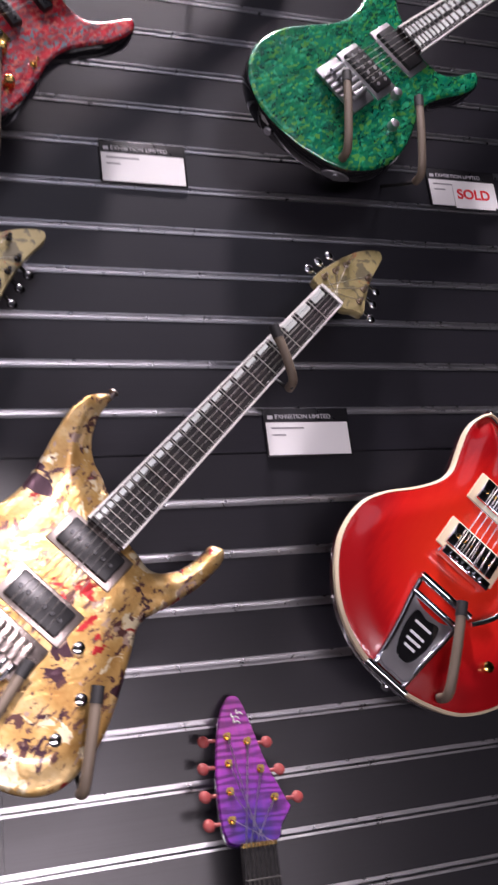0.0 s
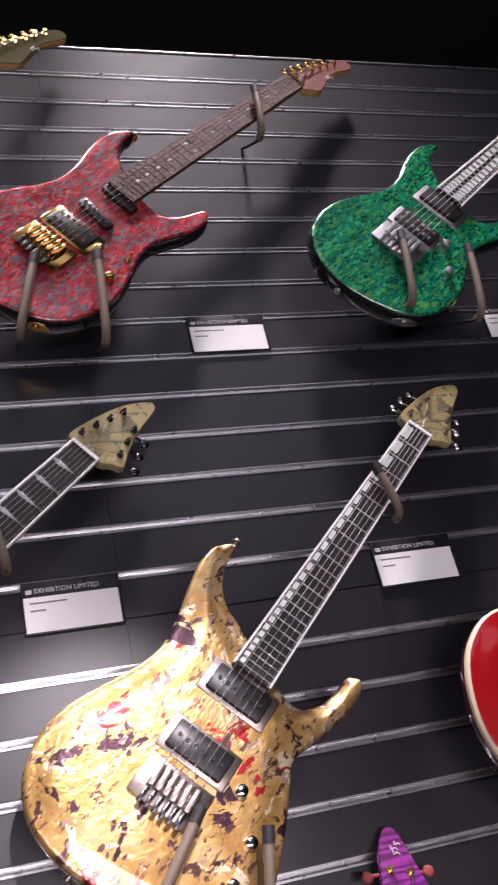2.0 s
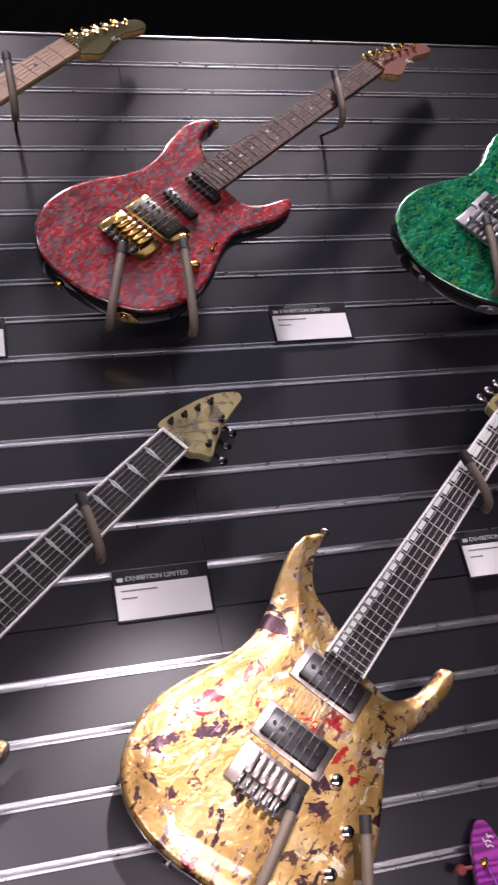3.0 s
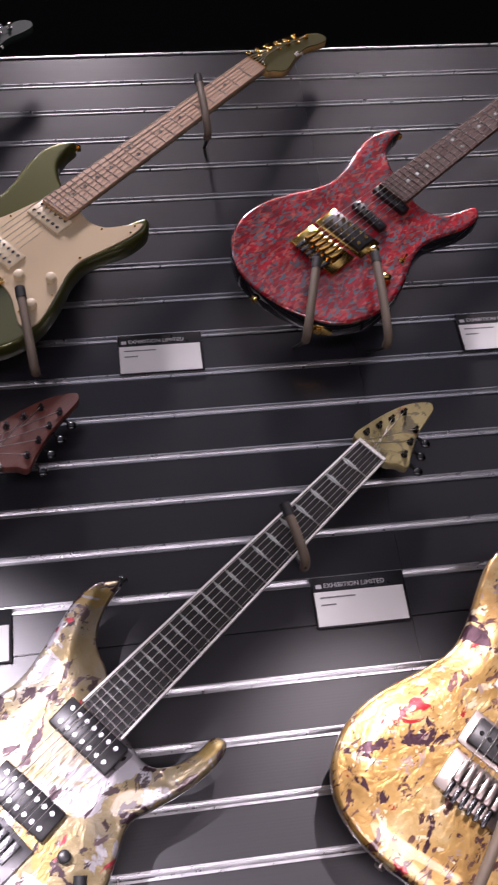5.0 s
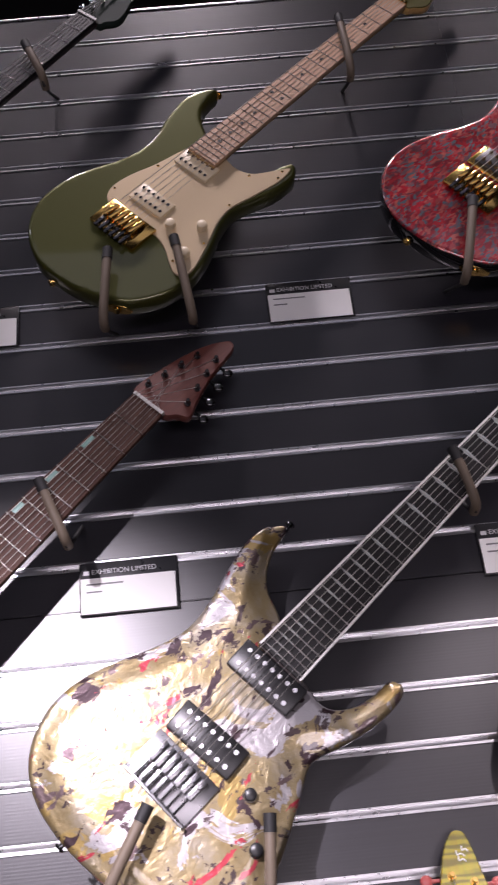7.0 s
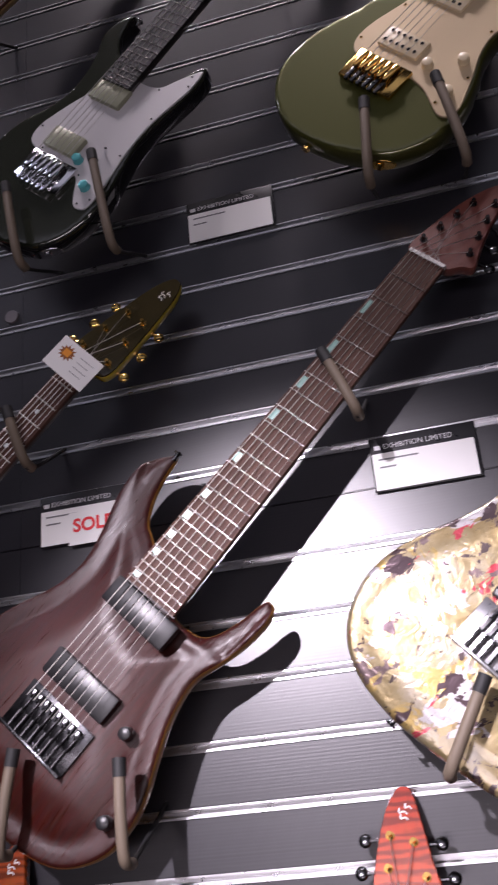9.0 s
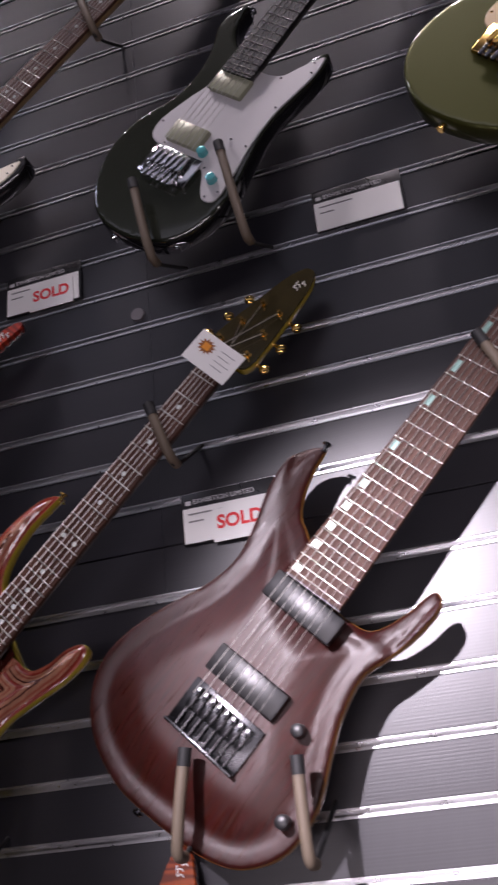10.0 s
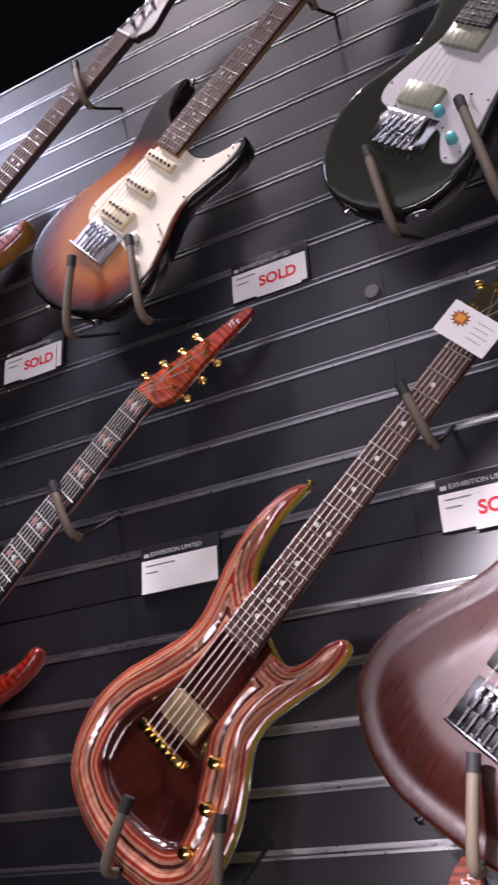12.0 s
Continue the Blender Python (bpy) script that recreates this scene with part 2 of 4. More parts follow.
AMBER = wood("amber_wood_side", (0.25, 0.11, 0.015), (0.45, 0.22, 0.04), 0.35, 0.6)
GLOSSBLACK = worn(mat("gloss_black_lacquer", (0.008, 0.008, 0.009), 0.08, 0, 1.0), 0.04, 20)
FLOORMAT = wood("dark_carpet", (0.012, 0.012, 0.014), (0.03, 0.03, 0.032), 0.9, 0, 6, 0, 1)
DARKWALL = worn(mat("black_drape", (0.01, 0.01, 0.012), 0.9), 0.05, 5)

from mathutils.geometry import delaunay_2d_cdt, tessellate_polygon

# ---- building helpers ----


def mesh_of(name, bm, *materials):
    bmesh.ops.recalc_face_normals(bm, faces=bm.faces)
    data = bpy.data.meshes.new(name)
    bm.to_mesh(data)
    bm.free()
    for m in materials:
        data.materials.append(m)
    return data


def smooth(data, angle=40):
    data.polygons.foreach_set("use_smooth", [True] * len(data.polygons))
    data.set_sharp_from_angle(angle=radians(angle))
    return data


def part(name, bm, material, parent, label="", at=None):
    """One mesh object under a thing or a part."""
    materials = material if isinstance(material, tuple) else (material,)
    data = bm if isinstance(bm, bpy.types.Mesh) else smooth(mesh_of(name, bm, *materials))
    ob = new(name, data)
    ob.parent = parent
    if at is not None:
        ob.matrix_basis = at
    return tagged(ob, label)


def box(bm, x0, x1, y0, y1, z0, z1, bevel=0.0):
    made = bmesh.ops.create_cube(bm, size=1, matrix=Matrix.LocRotScale(((x0 + x1) / 2, (y0 + y1) / 2, (z0 + z1) / 2), None, (x1 - x0, y1 - y0, z1 - z0)))
    if bevel:
        edges = list({e for v in made["verts"] for e in v.link_edges})
        bmesh.ops.bevel(bm, geom=edges, offset=bevel, segments=2, affect="EDGES", profile=0.5)
    return bm


def rod(bm, x, y, z0, z1, r0, r1=None, sides=14):
    m = Matrix.Translation((x, y, (z0 + z1) / 2))
    bmesh.ops.create_cone(bm, cap_ends=True, segments=sides, radius1=r0, radius2=r0 if r1 is None else r1, depth=z1 - z0, matrix=m)
    return bm


def spline(points, per=6):
    """A closed smooth line through the points."""
    out, n = [], len(points)
    for i in range(n):
        p0, p1, p2, p3 = (Vector(points[(i + k) % n]) for k in (-1, 0, 1, 2))
        for j in range(per):
            t = j / per
            out.append(0.5 * (2 * p1 + (p2 - p0) * t + (2 * p0 - 5 * p1 + 4 * p2 - p3) * t * t + (3 * p1 - p0 - 3 * p2 + p3) * t ** 3))
    return out


def inset(line, d):
    """The closed line moved inwards by d; the points run counter-clockwise or clockwise alike."""
    n = len(line)
    area = sum(line[i].x * line[(i + 1) % n].y - line[(i + 1) % n].x * line[i].y for i in range(n))
    side = 1 if area > 0 else -1
    out = []
    for i in range(n):
        tangent = (line[(i + 1) % n] - line[i - 1]).normalized()
        out.append(line[i] + Vector((-tangent.y, tangent.x)) * d * side)
    return out


def stack(rings, caps=(True, True)):
    """A skin over rings of (closed line, height), lowest first."""
    bm = bmesh.new()
    rows = []
    for line, z in rings:
        rows.append([bm.verts.new((p.x, p.y, z(p) if callable(z) else z)) for p in line])
    for a, b in zip(rows, rows[1:]):
        for i in range(len(a)):
            j = (i + 1) % len(a)
            bm.faces.new((a[i], a[j], b[j], b[i]))
    for row, cap in ((rows[0], caps[0]), (rows[-1], caps[1])):
        if cap:
            for i, j, k in tessellate_polygon([[Vector((q.co.x, q.co.y, 0)) for q in row]]):
                if len({i, j, k}) == 3:
                    bm.faces.new((row[i], row[j], row[k]))
    return bm


def plate(line, z0, z1, bevel=0.001):
    return stack([(line, z0), (line, z1 - bevel), (inset(line, bevel), z1)])


def tube(points, radius, sides=10, per=6, ends=True):
    """A round tube along a smooth open line."""
    pts = [Vector(p) for p in points]
    line = []
    for i in range(len(pts) - 1):
        p0, p1, p2, p3 = pts[max(i - 1, 0)], pts[i], pts[i + 1], pts[min(i + 2, len(pts) - 1)]
        for j in range(per):
            t = j / per
            line.append(0.5 * (2 * p1 + (p2 - p0) * t + (2 * p0 - 5 * p1 + 4 * p2 - p3) * t * t + (3 * p1 - p0 - 3 * p2 + p3) * t ** 3))
    line.append(pts[-1])
    bm = bmesh.new()
    rows = []
    up = Vector((0.3, 0.2, 0.9))
    for i, p in enumerate(line):
        d = (line[min(i + 1, len(line) - 1)] - line[max(i - 1, 0)]).normalized()
        a = (up - d * up.dot(d)).normalized()
        b = d.cross(a)
        up = a
        rows.append([bm.verts.new(p + (a * math.cos(2 * math.pi * k / sides) + b * math.sin(2 * math.pi * k / sides)) * radius) for k in range(sides)])
    for r, s in zip(rows, rows[1:]):
        for i in range(sides):
            j = (i + 1) % sides
            bm.faces.new((r[i], r[j], s[j], s[i]))
    if ends:
        bm.faces.new(rows[0])
        bm.faces.new(rows[-1])
    return bm


def text(name, body, size, material, parent, at, extrude=0.0004, bold=0.0):
    """Words in the built-in font, as a mesh."""
    curve = bpy.data.curves.new(name, "FONT")
    curve.body, curve.size, curve.extrude, curve.align_x, curve.align_y = body, size, extrude, "LEFT", "BOTTOM"
    curve.offset = bold
    holder = bpy.data.objects.new(name, curve)
    data = bpy.data.meshes.new_from_object(holder)
    bpy.data.objects.remove(holder)
    bpy.data.curves.remove(curve)
    data.materials.clear()
    data.materials.append(material)
    ob = new(name, data)
    ob.parent, ob.matrix_basis = parent, at
    return ob


def thing(name, m, label, category, group="", kind=""):
    ob = new(name)
    ob.empty_display_size = 0.05
    ob.matrix_basis = m
    return tagged(ob, label, category, group, kind)


UNIT = {}


def unit_box(material):
    if material.name not in UNIT:
        UNIT[material.name] = mesh_of("block", box(bmesh.new(), -0.5, 0.5, -0.5, 0.5, -0.5, 0.5), material)
    return UNIT[material.name]


def crown_mesh():
    """A length of fret wire with a round crown, one metre cube in all, to be scaled."""
    if "crown" not in UNIT:
        bm = bmesh.new()
        rows = [[bm.verts.new((0.5 * math.cos(math.pi * k / 6), y, -0.5 + math.sin(math.pi * k / 6))) for k in range(7)] for y in (-0.5, 0.5)]
        for k in range(6):
            bm.faces.new((rows[0][k], rows[0][k + 1], rows[1][k + 1], rows[1][k]))
        for row in rows:
            bm.faces.new(row)
        UNIT["crown"] = smooth(mesh_of("fret", bm, FRET), 60)
    return UNIT["crown"]


def block(name, material, parent, x0, x1, y0, y1, z0, z1, label=""):
    return part(name, unit_box(material), material, parent, label, Matrix.LocRotScale(((x0 + x1) / 2, (y0 + y1) / 2, (z0 + z1) / 2), None, (x1 - x0, y1 - y0, z1 - z0)))


# ---- the hall and the slat wall ----
X0, X1 = -4.74, 3.8
PITCH, TOP, JOIN, LOWER = 0.075, 3.025, 1.90, 1.762


def slab(name, x0, x1, y0, y1, z0, z1, material, label, category):
    ob = new(name, mesh_of(name, box(bmesh.new(), x0, x1, y0, y1, z0, z1), material))
    return tagged(ob, label, category, "", "structure")


slab("floor", -9, 9, -9, 3, -0.1, 0, FLOORMAT, "dark grey exhibition hall carpet floor", "floor")
slab("ceiling", -9, 9, -9, 3, 6.0, 6.1, DARKWALL, "black unlit exhibition hall ceiling", "ceiling")
slab("wall_south", -9, 9, -9.1, -9, 0, 6.0, DARKWALL, "black drape closing the hall behind", "wall")
slab("wall_west", -9.1, -9, -9, 3, 0, 6.0, DARKWALL, "black drape closing the hall sideways", "wall")
slab("wall_east", 9, 9.1, -9, 3, 0, 6.0, DARKWALL, "black drape closing the hall sideways", "wall")
slab("wall_back", -9, 9, 3, 3.1, 0, 6.0, DARKWALL, "black drape far behind the display wall", "wall")
wall = slab("wall_north", X0, X1, 0.014, 0.06, 0, TOP, GROOVE, "black slatwall with aluminium strips, guitars hung in rows", "slatwall")

grooves = [LOWER - PITCH * k for k in range(23, -1, -1)] + [JOIN + PITCH * k for k in range(15)]
grooves = [z - 0.006 for z in grooves]
SEAMS = [0.14 + 1.22 * k for k in range(-4, 4)]


def slat_mesh(width, height):
    """A board with softly rounded long edges, its foot at the origin."""
    bm = box(bmesh.new(), 0, width, 0, 0.0136, 0, height)
    edges = [e for e in bm.edges if abs(e.verts[0].co.x - e.verts[1].co.x) > 0.5 and e.verts[0].co.y < 0.001]
    bmesh.ops.bevel(bm, geom=edges, offset=0.0012, segments=2, affect="EDGES")
    return smooth(mesh_of("slat", bm, SLAT))


def strip_mesh(width):
    """An aluminium groove liner: a broad lower lip, a slot and a narrow upper lip."""
    bm = box(bmesh.new(), 0, width, -0.0012, 0.0135, 0, 0.0034)
    box(bm, 0, width, -0.0006, 0.0135, 0.0102, 0.0122)
    box(bm, 0, width, 0.0118, 0.0135, 0.0034, 0.0102)
    return mesh_of("groove_strip", bm, ALU)



# ---- guitars ----
SUPERSTRAT = [(320, 122), (303, 140), (268, 147), (225, 138), (175, 124), (128, 118), (82, 130), (37, 150), (-8, 166), (-48, 170), (-84, 162), (-112, 146), (-134, 120), (-147, 85), (-152, 40), (-149, -10), (-143, -60), (-134, -105),
              (-118, -140), (-90, -162), (-50, -167), (-8, -160), (38, -142), (80, -122), (116, -107), (160, -122), (204, -134), (246, -136), (262, -126), (256, -111), (228, -108), (198, -98), (176, -76), (178, -45), (190, 0), (222, 48), (234, 77), (256, 100), (288, 115)]
BOLT = [(338, 114), (330, 130), (310, 144), (279, 147), (245, 141), (200, 126), (156, 118), (109, 128), (54, 155), (0, 175), (-43, 179), (-79, 168), (-110, 143), (-132, 107), (-145, 62), (-146, 19), (-142, -29), (-136, -71), (-123, -107),
        (-102, -131), (-71, -148), (-35, -151), (0, -144), (43, -125), (87, -108), (134, -101), (171, -113), (206, -123), (241, -127), (260, -122), (265, -110), (252, -103), (223, -96), (189, -80), (178, -57), (184, -10), (234, 63), (247, 83), (273, 99), (308, 109)]
LAYERED = [(371, 76), (360, 92), (333, 104), (295, 111), (262, 110), (226, 105), (184, 94), (130, 85), (70, 106), (23, 127), (-25, 138), (-68, 133), (-105, 118), (-132, 94), (-150, 54), (-159, 10), (-161, -30), (-155, -72), (-138, -115), (-105, -145),
           (-72, -152), (-40, -148), (-5, -136), (35, -112), (74, -88), (108, -86), (148, -97), (190, -111), (224, -116), (245, -111), (246, -97), (226, -84), (198, -77), (176, -61), (178, -32), (200, 15), (223, 46), (243, 64), (274, 75), (315, 80), (350, 77)]
STRAT = [(306, 97), (285, 116), (252, 124), (205, 116), (160, 101), (120, 97), (82, 106), (42, 124), (2, 138), (-38, 142), (-74, 136), (-105, 119), (-130, 92), (-148, 55), (-152, 15), (-147, -28), (-134, -68), (-115, -104), (-88, -127),
         (-55, -142), (-20, -146), (18, -140), (55, -127), (92, -111), (128, -105), (165, -114), (203, -127), (240, -130), (260, -120), (264, -108), (248, -100), (218, -90), (198, -74), (192, -44), (200, 0), (218, 38), (232, 62), (252, 82), (280, 92)]
SLIM = [(300, 84), (278, 102), (248, 108), (215, 95), (177, 83), (134, 80), (94, 90), (54, 112), (17, 125), (-24, 127), (-67, 116), (-109, 92), (-135, 60), (-146, 20), (-144, -25), (-130, -70), (-104, -98), (-68, -114), (-30, -120), (4, -118),
        (45, -109), (92, -100), (134, -101), (175, -108), (215, -114), (245, -114), (262, -104), (250, -90), (222, -78), (198, -62), (190, -40), (198, 0), (214, 34), (230, 56), (252, 72), (280, 80)]
SINGLECUT = [(250, 88), (222, 104), (192, 106), (156, 98), (122, 90), (94, 96), (58, 118), (20, 148), (-20, 166), (-70, 164), (-110, 146), (-147, 116), (-172, 82), (-188, 40), (-192, -10), (-180, -70), (-152, -122),
             (-95, -160), (-30, -156), (35, -128), (85, -114), (135, -128), (185, -134), (208, -118), (200, -96), (160, -72), (148, -38), (168, -4), (215, 24), (244, 56)]
HEADS = {
    "pointed": [(0, 24), (8, 37), (40, 35), (85, 27), (120, 16), (144, 2), (152, -8), (146, -18), (130, -22), (86, -30), (45, -45), (21, -55), (12, -40), (0, -24)],
    "inline": [(0, 22), (22, 26), (86, 20), (150, 12), (186, 4), (199, -10), (190, -26), (164, -26), (130, -20), (92, -26), (50, -41), (28, -42), (12, -30), (0, -22)],
    "twin": [(0, 24), (12, 40), (50, 38), (110, 30), (160, 21), (186, 10), (191, 0), (186, -10), (160, -21), (110, -30), (50, -38), (12, -40), (0, -24)],
    "curved": [(0, 20), (14, 27), (60, 15), (110, 2), (160, -8), (196, -14), (212, -23), (205, -33), (170, -33), (110, -34), (60, -38), (30, -40), (12, -32), (0, -20)],
    "seven": [(0, 26), (14, 38), (50, 39), (90, 35), (130, 27), (165, 16), (184, 4), (188, -5), (180, -15), (140, -24), (91, -34), (45, -50), (36, -52), (16, -36), (0, -26)],
}


def mm(points):
    return [(x / 1000, y / 1000) for x, y in points]


def fill(line, heights, step=0.006, rings=()):
    """A face over the closed line, with points inside it; heights gives z from the distances to the rim and the places."""
    xy = np.array([(q.x, q.y) for q in line])
    pts = [np.array([(q.x, q.y) for q in inset(line, d)]) for d in rings]
    lo, hi = xy.min(0), xy.max(0)
    gx, gy = np.meshgrid(np.arange(lo[0], hi[0], step), np.arange(lo[1], hi[1], step * 0.87))
    gx[1::2] += step / 2
    grid = np.concatenate(pts + [np.stack([gx.ravel(), gy.ravel()], 1)])
    nxt = np.roll(xy, -1, 0)

    def rim(q):
        e, w = nxt - xy, q[:, None, :] - xy[None]
        t = np.clip((w * e[None]).sum(2) / np.maximum((e * e).sum(1), 1e-12)[None], 0, 1)
        return np.sqrt(((w - t[..., None] * e[None]) ** 2).sum(2)).min(1)

    def within(q):
        y0, y1 = xy[None, :, 1], nxt[None, :, 1]
        cross = (y0 > q[:, None, 1]) != (y1 > q[:, None, 1])
        at = xy[None, :, 0] + (q[:, None, 1] - y0) * (nxt[None, :, 0] - xy[None, :, 0]) / np.where(y1 == y0, 1e-9, y1 - y0)
        return (cross & (q[:, None, 0] < at)).sum(1) % 2 == 1

    first = min(rings) if rings else step
    keep = grid[within(grid) & (rim(grid) > first * 0.8)]
    every = [Vector(q) for q in xy] + [Vector(q) for q in keep]
    verts, _, faces, *_ = delaunay_2d_cdt(every, [], [list(range(len(xy)))], 1, 1e-6)
    q = np.array([(v_.x, v_.y) for v_ in verts])
    d = rim(q)
    z = heights(d, q)
    data = bpy.data.meshes.new("top")
    data.from_pydata([(x, y, h) for (x, y), h in zip(q.tolist(), z.tolist())], [], [list(f) if sum((verts[f[i]] - verts[f[0]]).cross(verts[f[i + 1]] - verts[f[0]]) for i in range(1, len(f) - 1)) > 0 else list(f)[::-1] for f in faces])
    attribute = data.attributes.new("rim", "FLOAT", "POINT")
    attribute.data.foreach_set("value", d.tolist())
    return smooth(data, 50)


def ease(x):
    x = np.clip(x, 0, 1)
    return x * x * (3 - 2 * x)


def scoop(x, y):
    """How far the inner flanks of the horns are cut down at the rim."""
    up = ease((0.09 + 0.5 * (x - 0.2) - y) / 0.014 + 0.5) * ease((x - 0.185) / 0.03) * ease((y - 0.03) / 0.015)
    low = ease((y + 0.115 + 0.12 * (x - 0.2)) / 0.010 + 0.5) * ease((x - 0.165) / 0.02) * ease((-0.05 - y) / 0.015)
    return 0.008 * up + 0.006 * low


def dome(carve):
    """Falls away to the rim over a broad bevel where the top is carved."""
    def z(d, q):
        flank = scoop(q[:, 0], q[:, 1]) if carve else 0.0
        if carve > 0.0095:  # a flat rim, a broad sloping band inside it, then the raised middle
            return -0.008 - carve * (1 - ease((d - 0.018) / 0.062)) - 0.002 * np.exp(-((d - 0.026) / 0.008) ** 2) - flank * (1 - ease(d / 0.03)) - 0.0026 * (1 - np.clip(d / 0.004, 0, 1)) ** 2
        return -0.008 - carve * (1 - ease(d / 0.042)) - flank * (1 - ease(d / 0.03)) - 0.0026 * (1 - np.clip(d / 0.004, 0, 1)) ** 2
    return z


def carved(outline, thick, carve):
    """Sides and back as one skin, and the top face as another."""
    line = spline(outline, 6)
    low = lambda drop: (lambda p: -0.0106 - carve - drop - (float(scoop(p.x, p.y)) if carve else 0.0))
    body = stack([(inset(line, 0.006), -thick), (inset(line, 0.002), -thick + 0.002), (line, -thick + 0.007), (line, low(0.003)), (inset(line, 0.0015), low(0.0))], (False, False))
    face = fill(inset(line, 0.0015), dome(carve), 0.0065, (0.0018, 0.004, 0.009, 0.015))
    back = fill(inset(line, 0.006), lambda d, q: -thick + 0 * d, 0.03)
    return body, face, back


def bowl(d, q):
    """Distances to the rim, with the middle strip towards the neck counted as deep inside."""
    return np.maximum(d, 0.11 * ease((0.044 - np.abs(q[:, 1])) / 0.014) * ease((q[:, 0] + 0.02) / 0.05))


def terraces(d, q):
    """Grooves and steps that run along the rim, down into a smooth bowl."""
    d = bowl(d, q)
    wave = d + 0.002 * np.sin(q[:, 0] * 31) + 0.0015 * np.sin(q[:, 1] * 47 + 1)
    z = -0.010 - 0.012 * (1 - ease(wave / 0.021))
    z = z - 0.004 * ease((wave - 0.028) / 0.004) + 0.003 * ease((wave - 0.036) / 0.004)
    return z - 0.009 * ease((wave - 0.054) / 0.010)


POST = {}


def post_mesh(material):
    if material.name not in POST:
        bm = rod(bmesh.new(), 0, 0, -0.001, 0.002, 0.0055, 0.005, 12)
        rod(bm, 0, 0, 0.002, 0.010, 0.003, 0.0028, 10)
        POST[material.name] = smooth(mesh_of("tuner_post", bm, material))
    return POST[material.name]


def knob_mesh(key, material, radius=0.009, height=0.0115):
    if key not in POST:
        bm = rod(bmesh.new(), 0, 0, 0, 0.003, radius, radius * 0.97, 22)
        rod(bm, 0, 0, 0.003, height, radius * 0.93, radius * 0.85, 22)
        rod(bm, 0, 0, height, height + 0.0012, radius * 0.85, radius * 0.6, 22)
        POST[key] = smooth(mesh_of("knob", bm, material))
    return POST[key]


def peg_mesh(material):
    key = "peg" + material.name
    if key not in POST:
        bm = rod(bmesh.new(), 0, 0, 0.0, 0.010, 0.0025, 0.0025, 8)
        made = bmesh.ops.create_uvsphere(bm, u_segments=12, v_segments=8, radius=0.008, matrix=Matrix.Translation((0, 0, 0.016)) @ Matrix.Diagonal((1.0, 0.45, 0.95, 1)))
        POST[key] = smooth(mesh_of("tuner_button", bm, material))
    return POST[key]


def pickup(parent, u, slant, length, width, cover, pole, ring=None, z=-0.0115, rows=2, strings=6, label="", v=0.0):
    at = pose(u, v, z, 0, 0, slant)
    bm = box(bmesh.new(), -width / 2, width / 2, -length / 2, length / 2, 0, 0.0135, 0.0028)
    p = part("pickup", bm, cover, parent, label, at)
    if ring:
        bm = box(bmesh.new(), -width / 2 - 0.006, width / 2 + 0.006, -length / 2 - 0.010, length / 2 + 0.010, 0, 0.006, 0.002)
        part("pickup_ring", bm, ring, parent, "", at)
    if pole:
        key = "pole" + pole.name
        if key not in POST:
            POST[key] = smooth(mesh_of("pole_piece", rod(bmesh.new(), 0, 0, 0, 0.0018, 0.0033, 0.003, 10), pole))
        for r in range(rows):
            for s in range(strings):
                part("pole_piece", POST[key], pole, p, "", Matrix.Translation(((r - (rows - 1) / 2) * width * 0.5, (s - (strings - 1) / 2) * length * 0.75 / (strings - 1), 0.0132)))
    return p


